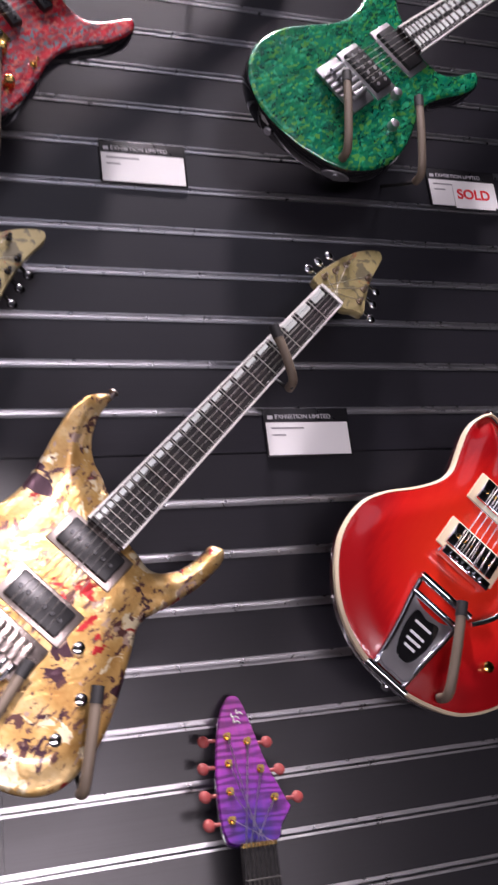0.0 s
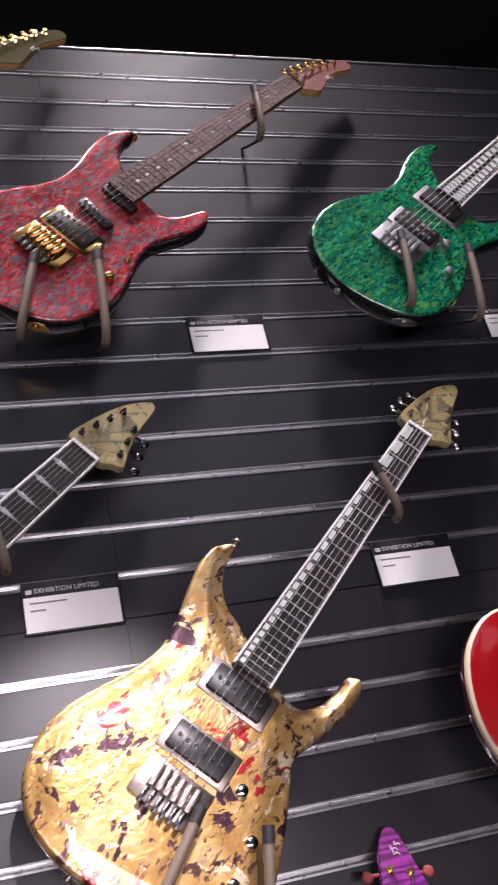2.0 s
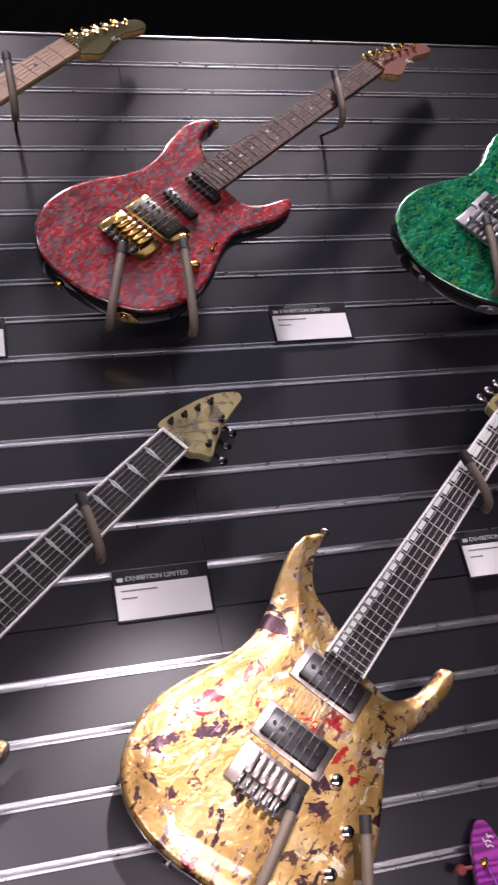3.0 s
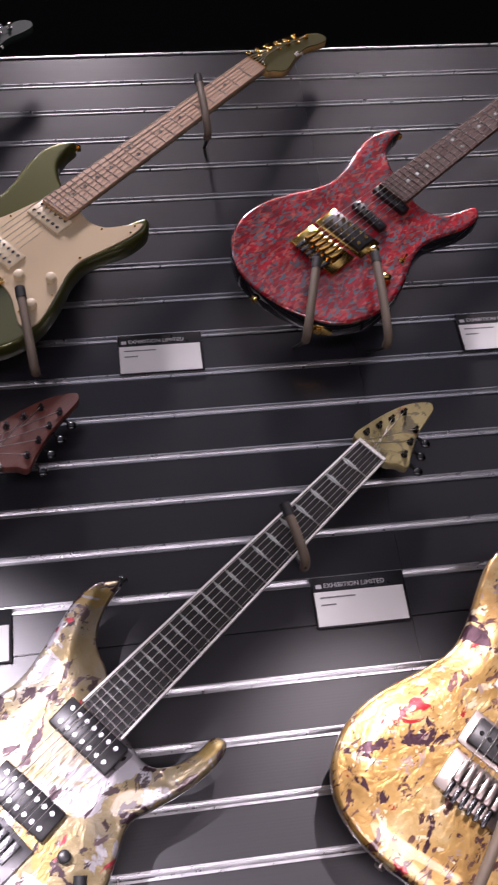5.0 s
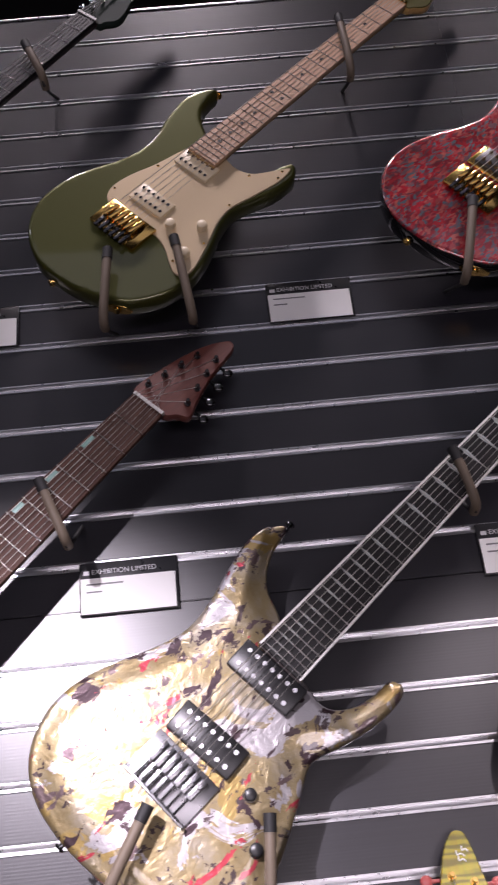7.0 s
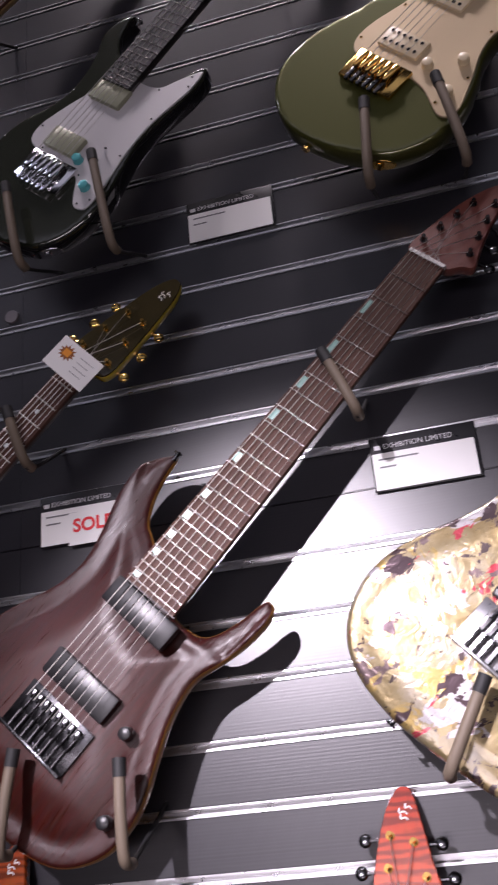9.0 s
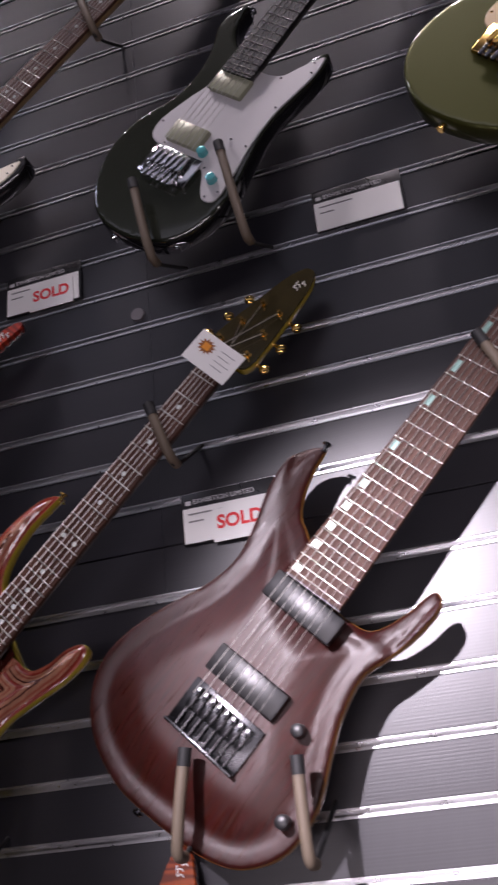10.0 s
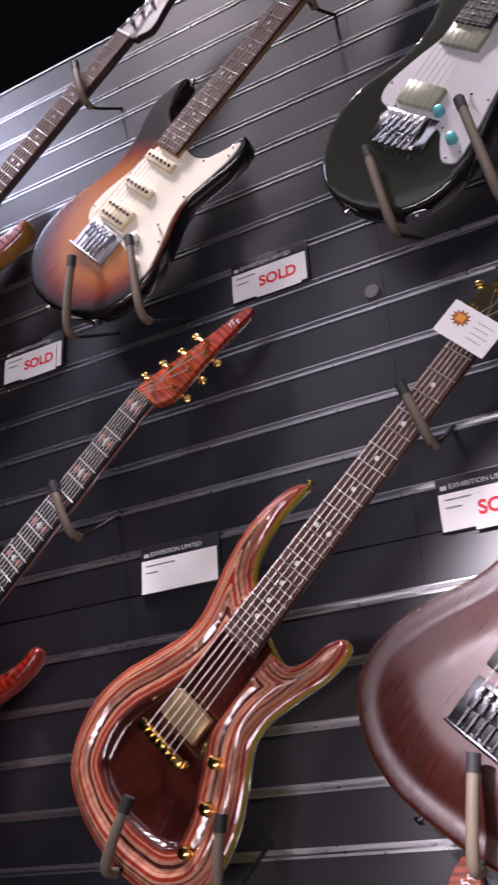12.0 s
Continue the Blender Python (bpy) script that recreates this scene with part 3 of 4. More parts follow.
def guitar(label, at, angle, scale, outline=SUPERSTRAT, top=None, side=None, thick=0.044, carve=0.007, board=EBONY, neck=DARKNECK, head="pointed", headmat=None, metal=DARKMETAL,
           strings=6, frets=24, width=(0.043, 0.058), inlay=None, binding=None, pickups=(), guard=None, guardmat=None, bridge="tremolo", knobs=(), knobmat=None, tuners=(-1,),
           buttons=None, switch=None, lean=2.1, group="guitars on the slat wall", plateat=None, logo=None, shift=0.0, layers=None, headlen=1.0, boardlift=0.0, vibrato=False, headtilt=9, headside=None):
    """A guitar lying in its own frame: along the neck, towards the bass side, out of the face; the origin is the middle of the saddles."""
    a, b = radians(angle), radians(lean)
    u = Vector((math.cos(a) * math.cos(b), math.sin(b), math.sin(a) * math.cos(b)))
    v = Vector((-math.sin(a), 0, math.cos(a)))
    w = u.cross(v)
    m = Matrix((u, v, w)).transposed().to_4x4()
    m.translation = at
    g = thing("electric_guitar", m, label, "guitar", group)
    shape = mm([(x, y + shift) for x, y in outline])
    buttons = buttons or metal
    knobmat = knobmat or metal
    # body
    if layers:
        line = spline(shape, 6)
        body = stack([(inset(line, 0.006), -thick), (line, -thick + 0.008), (line, -0.025), (inset(line, 0.0015), -0.0221)], (False, False))
        face = fill(inset(line, 0.0015), terraces, 0.0045, (0.0018, 0.004, 0.008, 0.012, 0.016, 0.020, 0.024))
        flat = np.array([v_.co[:2] for v_ in face.vertices])
        depth = np.array([a_.value for a_ in face.attributes["rim"].data])
        face.attributes["rim"].data.foreach_set("value", bowl(depth, flat).tolist())
        back = fill(inset(line, 0.006), lambda d, q: -thick + 0 * d, 0.03)
    else:
        body, face, back = carved(shape, thick, carve)
    part("body", body, side, g)
    for name, data, finish in (("top", face, top), ("back", back, side)):
        data.materials.append(finish)
        part(name, data, finish, g)
    if binding and outline is SINGLECUT:
        line, low = spline(shape, 6), -0.0106 - carve
        part("binding", stack([(inset(line, -0.0006), low - 0.008), (inset(line, -0.0006), low - 0.001), (inset(line, 0.001), low + 0.0006), (inset(line, 0.0032), low + 0.0028), (inset(line, 0.0038), low - 0.002)], (False, False)), binding, g)
    # neck and fingerboard
    end = scale * (1 - 2 ** (-(frets + 0.55) / 12))
    u0, u1 = scale - end, scale
    w0, w1 = width
    z0, z1 = 0.0015 + boardlift, 0.0075 + boardlift
    bm = bmesh.new()
    rows = []
    for uu, ww in ((u0 - 0.002, w1), (u0 + 0.06, w1 - 0.003), (u1 - 0.03, w0 + 0.001), (u1 + 0.004, w0)):
        rows.append([bm.verts.new((uu, math.cos(math.pi * k / 10) * ww / 2, z0 - math.sin(math.pi * k / 10) * 0.021)) for k in range(11)])
    for r, s in zip(rows, rows[1:]):
        for i in range(10):
            bm.faces.new((r[i], r[i + 1], s[i + 1], s[i]))
        bm.faces.new((r[0], s[0], s[10], r[10]))
    bm.faces.new(rows[0])
    bm.faces.new(rows[-1])
    part("neck", bm, neck, g)
    quad = lambda d: [Vector((u0, w1 / 2 + d)), Vector((u1, w0 / 2 + d)), Vector((u1, -w0 / 2 - d)), Vector((u0, -w1 / 2 - d))]
    fb = part("fretboard", stack([(quad(0), z0), (quad(0), z1 - 0.0008), (quad(-0.0008), z1)]), board, g)
    if binding:
        for sgn in (1, -1):
            c = [Vector((u0, sgn * (w1 / 2 - 0.0022))), Vector((u1, sgn * (w0 / 2 - 0.0022))), Vector((u1, sgn * (w0 / 2 + 0.0008))), Vector((u0, sgn * (w1 / 2 + 0.0008)))]
            part("fretboard_binding", stack([(c, z0 - 0.0005), (c, z1 + 0.0004)]), binding if binding is not CREAM else WHITE, g)
    for n in range(1, frets + 1):
        x = scale * 2 ** (-n / 12)
        k = (x - u0) / (u1 - u0)
        h = (w1 + (w0 - w1) * k) / 2 - (0.002 if binding else 0.0006)
        part("fret", crown_mesh(), FRET, fb, "", Matrix.LocRotScale((x, 0, z1 + 0.00035), None, (0.0019, 2 * h, 0.0017)))
    at_fret = lambda n: (scale * 2 ** (-n / 12) + scale * 2 ** (-(n - 1) / 12)) / 2
    if inlay == "dots" or inlay == "dark_dots":
        for n in (3, 5, 7, 9, 12, 15, 17, 19, 21):
            for off in ((-0.011, 0.011) if n == 12 else (0,)):
                part("inlay", rod(bmesh.new(), at_fret(n), off, z1 - 0.001, z1 + 0.0004, 0.0034), PEARL if inlay == "dots" else BLACK, fb)
    elif inlay == "blocks":
        for n in range(1, frets):
            x, gap = at_fret(n), scale * 2 ** (-n / 12) * 0.0595
            h = (w1 + (w0 - w1) * (x - u0) / (u1 - u0)) / 2
            if n in (1, 3, 5, 7, 9, 12, 15, 17, 19, 21):
                block("inlay", PEARL, fb, x - gap * 0.32, x + gap * 0.32, -h * 0.7, h * 0.7, z1 - 0.001, z1 + 0.0003)
    elif inlay == "flags":
        for n in (1, 3, 5, 7, 9, 12, 15, 17, 19, 21):
            x, gap = at_fret(n), scale * 2 ** (-n / 12) * 0.0595
            h = (w1 + (w0 - w1) * (x - u0) / (u1 - u0)) / 2
            for k, finish in ((-0.55, ROSE), (-0.05, PEARL), (0.45, ROSE)):
                c = [Vector((x + gap * (0.3 - 0.25 * e[0]) * e[1], h * (k + 0.3 * e[0]))) for e in ((0, -1), (0, 1), (1, 1), (1, -1))]
                part("inlay", stack([(c, z1 - 0.001), (c, z1 + 0.0004)]), finish, fb)
    elif inlay == "edge":
        for n in range(2, frets + 1):
            x, gap = at_fret(n), scale * 2 ** (-n / 12) * 0.0595
            h = (w1 + (w0 - w1) * (x - u0) / (u1 - u0)) / 2
            if n in (3, 5, 7, 9, 12, 15, 17, 19, 21, 24):
                block("inlay", ABALONE, fb, x - gap * 0.3, x + gap * 0.3, h * 0.66, h * 0.9, z1 - 0.001, z1 + 0.0003)
    elif inlay == "squares":
        for n in range(1, frets + 1):
            x, gap = at_fret(n), scale * 2 ** (-n / 12) * 0.0595
            h = (w1 + (w0 - w1) * (x - u0) / (u1 - u0)) / 2
            for k in (0.72,) if n > 4 else (0.48, 0.78):
                block("inlay", PEARL, fb, x - gap * 0.34, x + gap * 0.34, h * (k - 0.14), h * (k + 0.14), z1 - 0.001, z1 + 0.0003)
    elif inlay == "pairs":
        for n in range(1, frets + 1):
            x, gap = at_fret(n), scale * 2 ** (-n / 12) * 0.0595
            h = (w1 + (w0 - w1) * (x - u0) / (u1 - u0)) / 2
            for k in (-0.42, 0.42):
                block("inlay", PEARL, fb, x - gap * 0.3, x + gap * 0.3, h * (k - 0.26), h * (k + 0.26), z1 - 0.001, z1 + 0.0003)
    elif inlay == "spikes":
        for n in range(1, frets + 1):
            x, gap = scale * 2 ** (-n / 12), scale * 2 ** (-n / 12) * 0.0595
            h = (w1 + (w0 - w1) * (x - u0) / (u1 - u0)) / 2
            c = [Vector((x + gap * 0.1, h * 0.5)), Vector((x, h * 0.96)), Vector((x - gap * 0.1, h * 0.5)), Vector((x, -h * 0.75))]
            part("inlay", stack([(c, z1 - 0.001), (c, z1 + 0.0004)]), PEARL, fb)
    block("nut", WHITE if metal is not GOLD else GOLD, g, u1 - 0.001, u1 + 0.004, -w0 / 2, w0 / 2, z0, z1 + 0.002)
    # headstock, tipped back
    tip = pose(u1 + 0.003, 0, z0 - 0.002, 0, headtilt, 0)
    line = spline([(x * headlen, y) for x, y in mm(HEADS[head])], 5)
    block_ = stack([(inset(line, 0.0012), -0.015), (line, -0.0135), (line, -0.0015), (inset(line, 0.0012), 0)])
    bmesh.ops.recalc_face_normals(block_, faces=block_.faces)
    for f in block_.faces:
        f.material_index = 0 if f.normal.z > 0.6 else 1
    hs = part("headstock", block_, (headmat or top, headside or (neck if neck is MAPLEBACK else headmat or top)), g, "", tip)
    posts = []
    if head == "inline":
        posts = [(0.028 + 0.0255 * i, 0.016 - 0.003 * i, 1) for i in range(6)]
    elif head == "pointed":
        up = strings - strings // 2
        posts = [(0.022 + 0.026 * i, 0.026 - 0.0055 * i, 1) for i in range(up)] + [(0.034 + 0.026 * i, -0.038 + 0.0075 * i, -1) for i in range(strings - up)]
    elif head == "seven":
        posts = [(0.029 + 0.0345 * i, 0.027 - 0.0045 * i, 1) for i in range(4)] + [(0.05 + 0.037 * i, -0.033 + 0.0105 * i, -1) for i in range(3)]
    elif head == "curved":
        posts = [(0.026 + 0.033 * i, 0.014 - 0.009 * i, 1) for i in range(4)] + [(0.04 + 0.036 * i, -0.028 + 0.001 * i, -1) for i in range(3)]
    else:
        half = strings // 2
        posts = [(0.024 + 0.118 / half * i, 0.026 - 0.0026 * i * 6 / half, 1) for i in range(half)] + [(0.024 + 0.118 / half * i, -0.026 + 0.0026 * i * 6 / half, -1) for i in range(half)]
    rim = {}
    for x, y, sgn in posts:
        part("tuner_post", post_mesh(metal), metal, hs, "", Matrix.Translation((x * headlen, y, 0)))
        sides = [sgn]
        for sd in sides:
            if sgn not in tuners and -sgn in tuners:
                continue
            near = [p.y for p in line if abs(p.x - x * headlen) < 0.012 and p.y * sd > (0 if head != "inline" else -0.03)]
            edge = (max(near) if sd > 0 else min(near)) if near else y + 0.02 * sd
            part("tuner_button", peg_mesh(buttons), buttons, hs, "", pose(x * headlen, edge - 0.002 * sd, -0.009, -90 * sd, 0, 0))
    if logo:
        for i, (lx, ly, ll) in enumerate(((0, 0, 0.008), (0.006, 0.003, 0.009), (0.013, -0.001, 0.007))):
            bm = tube([(lx, ly - ll * 0.5, 0.0005), (lx + 0.002, ly, 0.0006), (lx - 0.001, ly + ll * 0.5, 0.0005), (lx + 0.004, ly + ll * 0.7, 0.0005)], 0.0009, 6, 3)
            part("logo_stroke", bm, WHITE, hs, "", Matrix.Translation((logo[0] * headlen, logo[1], 0)) @ pose(0, 0, 0, 0, 0, -20))
    # strings
    spread0, spread1 = w0 - 0.009, w1 * 1.0 - 0.004
    for s in range(strings):
        k = s / (strings - 1) - 0.5
        gauge = 0.00038 + 0.00027 * (s / (strings - 1))
        x, y, _ = posts[s] if s < len(posts) else posts[-1]
        p1 = Vector((u1 + 0.002, k * spread0, z1 + 0.0022))
        headp = tip @ Vector((x * headlen, y, 0.005))
        part("string", tube([(0, k * spread1, 0.0125 + boardlift), p1], gauge * 0.95, 5, 1), STEEL, g)
        part("string", tube([p1, headp], gauge * 0.9, 5, 1), STEEL, hs, "", tip.inverted())
    # pickguard, pickups, bridge, controls
    zf = -0.0078
    if guard:
        gl = spline(mm([(x, y + shift) for x, y in guard]), 5)
        pg = part("pickguard", plate(gl, zf - 0.001, zf + 0.0022), guardmat, g)
        for i in range(0, len(gl), max(1, len(gl) // 11)):
            q = inset(gl, 0.006)[i]
            part("screw", rod(bmesh.new(), q.x, q.y, zf + 0.002, zf + 0.0032, 0.0023, 0.0018, 8), CHROME if metal is not GOLD else GOLD, pg)
    for p in pickups:
        pickup(g, **p)
    tailmat = DARKMETAL if metal in (GOLD, NICKEL) else metal
    if bridge == "tremolo":
        br = part("bridge", box(bmesh.new(), -0.042, 0.012, -0.047 - 0.004 * (strings - 6), 0.047 + 0.004 * (strings - 6), zf, zf + 0.007, 0.0015), metal, g)
        for s in range(strings):
            y = (s - (strings - 1) / 2) * spread1 / (strings - 1)
            part("saddle", box(bmesh.new(), -0.026, 0.004, y - 0.0044, y + 0.0044, zf + 0.006, zf + 0.018, 0.0016), metal, br)
            part("fine_tuner", rod(bmesh.new(), 0, 0, 0, 0.008, 0.0037, 0.0034, 10), tailmat, br, "", pose(-0.034, y, zf + 0.006, 0, -25, 0))
            part("string_clamp", box(bmesh.new(), -0.049, -0.026, y - 0.003, y + 0.003, zf + 0.009, zf + 0.014, 0.001), tailmat, br)
    elif bridge == "hardtail":
        saddlemat = satin_metal if metal is CHROME else DARKMETAL if strings == 8 else GREYMETAL
        br = part("bridge", box(bmesh.new(), -0.044, 0.016, -0.046 - 0.004 * (strings - 6), 0.046 + 0.004 * (strings - 6), zf - 0.001, zf + 0.004, 0.001), saddlemat, g)
        part("rear_wall", box(bmesh.new(), -0.046, -0.042, -0.046 - 0.004 * (strings - 6), 0.046 + 0.004 * (strings - 6), zf, zf + 0.012, 0.001), saddlemat, br)
        for s in range(strings):
            y = (s - (strings - 1) / 2) * spread1 / (strings - 1)
            sd = box(bmesh.new(), -0.018, 0.010, y - 0.0042, y + 0.0042, zf + 0.004, zf + 0.0125, 0.0012)
            rod(sd, 0.001, y, zf + 0.012, zf + 0.0165, 0.0036, 0.003, 10)
            part("saddle", sd, saddlemat, br)
            part("saddle_screw", tube([(-0.043, y, zf + 0.009), (-0.018, y, zf + 0.009)], 0.0015, 6, 1), CHROME if metal is CHROME else DARKMETAL, br)
    elif bridge == "tuneomatic":
        br = part("bridge", box(bmesh.new(), -0.007, 0.007, -0.042, 0.042, zf + 0.006, zf + 0.019, 0.002), metal, g)
        for s in range(strings):
            y = (s - (strings - 1) / 2) * spread1 / (strings - 1)
            part("saddle", box(bmesh.new(), -0.005, 0.005, y - 0.0036, y + 0.0036, zf + 0.017, zf + 0.0215, 0.001), metal, br)
        for y in (-0.038, 0.038):
            part("bridge_post", rod(bmesh.new(), 0, y, zf - 0.001, zf + 0.008, 0.006), metal, br)
    if vibrato:
        tail = part("vibrato_tailpiece", plate(spline(mm([(-78, 36), (-84, 14), (-84, -14), (-78, -36), (-110, -33), (-150, -27), (-180, -24), (-184, 0), (-180, 24), (-150, 27), (-110, 33)]), 4), zf - 0.004, zf + 0.004), satin_metal, g, "grey cast vibrato tailpiece with black badge")
        badge = part("badge", plate(spline(mm([(-92, 20), (-94, 0), (-92, -20), (-125, -22), (-156, -13), (-162, 0), (-156, 13), (-125, 22)]), 4), zf + 0.003, zf + 0.0055), GLOSSBLACK, tail)
        for bx, bw in ((-0.106, 0.014), (-0.122, 0.012), (-0.132, 0.012), (-0.142, 0.009)):
            block("badge_print", PALE, badge, bx - 0.002, bx + 0.002, -bw, bw, zf + 0.0052, zf + 0.0058)
        for sgn in (1, -1):
            part("tail_rail", tube([(-0.046, sgn * 0.041, zf + 0.008), (-0.085, sgn * 0.037, zf + 0.006), (-0.13, sgn * 0.030, zf + 0.004), (-0.184, sgn * 0.024, zf - 0.004), (-0.19, sgn * 0.024, zf - 0.02)], 0.0045, 10, 5), CHROME, tail)
        part("tail_bar", tube([(-0.052, -0.044, zf + 0.012), (-0.052, 0.044, zf + 0.012)], 0.0065, 12, 1), CHROME, tail)
        part("tail_roller", tube([(-0.075, -0.040, zf + 0.008), (-0.075, 0.040, zf + 0.008)], 0.005, 12, 1), CHROME, tail)
        part("vibrato_arm", tube([(-0.06, -0.05, zf + 0.016), (-0.02, -0.075, zf + 0.022), (0.06, -0.085, zf + 0.028), (0.13, -0.06, zf + 0.03)], 0.0035, 8, 5), CHROME, tail)
        part("hinge", tube([(-0.19, -0.034, zf - 0.010), (-0.19, 0.034, zf - 0.010)], 0.0075, 10, 1), CHROME, tail)
    for x, y in knobs:
        part("knob", knob_mesh("knob" + knobmat.name, knobmat), knobmat, g, "", Matrix.Translation((x / 1000, (y + shift) / 1000, zf - 0.004 if carve else zf)))
    if switch:
        sx, sy = switch
        sw = part("switch", rod(bmesh.new(), 0, 0, 0, 0.003, 0.006, 0.005), metal, g, "", Matrix.Translation((sx / 1000, (sy + shift) / 1000, zf - 0.002)))
        part("switch_tip", tube([(0, 0, 0.002), (0.004, -0.003, 0.016)], 0.0022, 8, 1), metal, sw)
    # strap buttons and the jack plate on the rim
    for x, y, rx, rz in ((0.302, 0.112, 0, 1), (-0.163, 0.03, 0, -1)):
        x, y = max(shape) if rz > 0 else min(shape)
        sb = rod(bmesh.new(), 0, 0, -0.006, 0.004, 0.0035, 0.003)
        rod(sb, 0, 0, 0.004, 0.007, 0.007, 0.006)
        part("strap_button", sb, metal, g, "", Matrix.Translation((x, y, -0.027)) @ pose(0, 0, 0, 0, 90 * rz, 12 if rz > 0 else 0))
    if plateat:
        rimline = spline(shape, 6)
        i = min(range(len(rimline)), key=lambda k: (rimline[k] - Vector((plateat[0] / 1000, plateat[1] / 1000))).length)
        along = (rimline[(i + 1) % len(rimline)] - rimline[i - 1]).normalized()
        out = Vector((along.y, -along.x, 0))
        if out.xy.dot(rimline[i]) < 0:
            out = -out
        seat = Matrix((Vector((along.x, along.y, 0)), out.cross(Vector((along.x, along.y, 0))), out)).transposed().to_4x4()
        seat.translation = Vector((rimline[i].x, rimline[i].y, -0.029)) - out * 0.0004
        jl = spline([(0.024 * math.cos(k * math.pi / 5), 0.010 * math.sin(k * math.pi / 5)) for k in range(10)], 3)
        jp = part("jack_plate", plate(jl, 0, 0.002), metal, g, "", seat)
        part("jack_socket", rod(bmesh.new(), 0, 0, 0.001, 0.006, 0.0065, 0.006), metal, jp)
    return g


GUARD = [(206, 24), (165, 40), (112, 52), (64, 67), (29, 70), (7, 58), (0, 30), (6, -5), (6, -40), (-2, -75), (-18, -102), (-28, -122), (-22, -137), (0, -139), (46, -123), (90, -105), (126, -101), (174, -112), (221, -121), (250, -117), (240, -106), (216, -90), (199, -74), (192, -44)]
SLIM_GUARD = [(200, 20), (188, 26), (135, 44), (99, 60), (52, 76), (22, 70), (12, 40), (14, -10), (0, -50), (-24, -68), (-42, -84), (-40, -102), (-22, -107), (17, -104), (64, -97), (103, -95), (140, -97), (176, -104), (216, -111), (250, -108), (238, -94), (216, -78), (196, -62), (190, -30)]

gold_collage = flakes("gold_collage", [(0.34, 0.17, 0.045), (0.54, 0.34, 0.115), (0.78, 0.62, 0.34)], [(24, 0.59, (0.8, 0.7, 0.46), 1.0), (48, 0.605, (0.16, 0.08, 0.06), 2.4), (30, 0.595, (0.1, 0.045, 0.04), 2.0), (13, 0.61, (0.36, 0.015, 0.02), 1.5), (17, 0.6, (0.05, 0.02, 0.03), 1.3), (38, 0.63, (0.42, 0.3, 0.24), 1.6)], metal=0.62)
white_leaf = flakes("white_gold_leaf", [(0.24, 0.17, 0.065), (0.3, 0.245, 0.14), (0.35, 0.325, 0.29)], [(9, 0.57, (0.36, 0.26, 0.095), 1.2), (13, 0.54, (0.43, 0.41, 0.42), 1.0), (40, 0.61, (0.07, 0.05, 0.05), 1.3), (22, 0.595, (0.05, 0.03, 0.035), 1.4), (15, 0.63, (0.42, 0.05, 0.07), 1.7), (30, 0.63, (0.14, 0.1, 0.1), 1.2)], metal=0.6)
pale_head = flakes("pale_lacquered_head", [(0.2, 0.165, 0.07), (0.34, 0.29, 0.14)], [(34, 0.55, (0.13, 0.115, 0.07), 1.2), (20, 0.64, (0.3, 0.07, 0.03), 1.5)], coat=0.6)
red_shell = shell("red_crushed_shell", [(0.34, 0.012, 0.022), (0.46, 0.022, 0.035), (0.42, 0.06, 0.065), (0.17, 0.045, 0.06), (0.4, 0.015, 0.028), (0.12, 0.15, 0.18), (0.5, 0.11, 0.09), (0.2, 0.1, 0.12), (0.24, 0.015, 0.03)], 135)
green_shell = shell("green_abalone", [(0.0, 0.15, 0.065), (0.005, 0.2, 0.085), (0.01, 0.17, 0.08), (0.0, 0.11, 0.06), (0.02, 0.24, 0.1), (0.08, 0.3, 0.06), (0.0, 0.16, 0.1), (0.03, 0.34, 0.17)], 120)
olive = worn(mat("olive_metallic", (0.085, 0.09, 0.022), 0.3, 0.55, 1.0), 0.05, 400)
olive_head = worn(mat("olive_satin_head", (0.075, 0.07, 0.02), 0.7, 0.0, 0.0, 0.12), 0.05, 200)
champagne = worn(mat("champagne_pickguard", (0.62, 0.49, 0.31), 0.35, 0.35, 0.3), 0.06, 300)
green_head = worn(mat("dark_green_satin", (0.02, 0.03, 0.025), 0.6, 0.0, 0.0, 0.1), 0.06, 300)
dark_green = worn(mat("dark_green_lacquer", (0.025, 0.029, 0.02), 0.18, 0.2, 1.0), 0.04, 300)
silver_guard = worn(mat("silver_grey_pickguard", (0.55, 0.54, 0.55), 0.4, 0.2, 0.3), 0.06, 200)
mint_guard = worn(mat("aged_white_pickguard", (0.82, 0.77, 0.62), 0.4, 0, 0.3), 0.06, 100)
sunburst = burst("three_tone_sunburst", [(0.45, (0.5, 0.19, 0.035)), (0.68, (0.42, 0.13, 0.02)), (0.86, (0.16, 0.02, 0.008)), (1.02, (0.008, 0.006, 0.006))], grain=0.25)
brown_burst = burst("brown_burst", [(0.3, (0.095, 0.016, 0.01)), (0.7, (0.07, 0.011, 0.007)), (1.1, (0.06, 0.011, 0.008))], rough=0.33, coat=0.0, grain=1.0)
pores = node(brown_burst, "ShaderNodeTexNoise", Scale=14, Detail=9, Roughness=0.72)
link(brown_burst, coords(brown_burst, (1.6, 26, 2)), pores.inputs["Vector"])
pore_gloss = node(brown_burst, "ShaderNodeMapRange")
pore_gloss.inputs["From Min"].default_value, pore_gloss.inputs["From Max"].default_value = 0.35, 0.65
pore_gloss.inputs["To Min"].default_value, pore_gloss.inputs["To Max"].default_value = 0.24, 0.5
link(brown_burst, pores.outputs["Fac"], pore_gloss.inputs["Value"])
link(brown_burst, pore_gloss.outputs["Result"], bsdf(brown_burst).inputs["Roughness"])
bsdf(brown_burst).inputs["Specular IOR Level"].default_value = 0.42
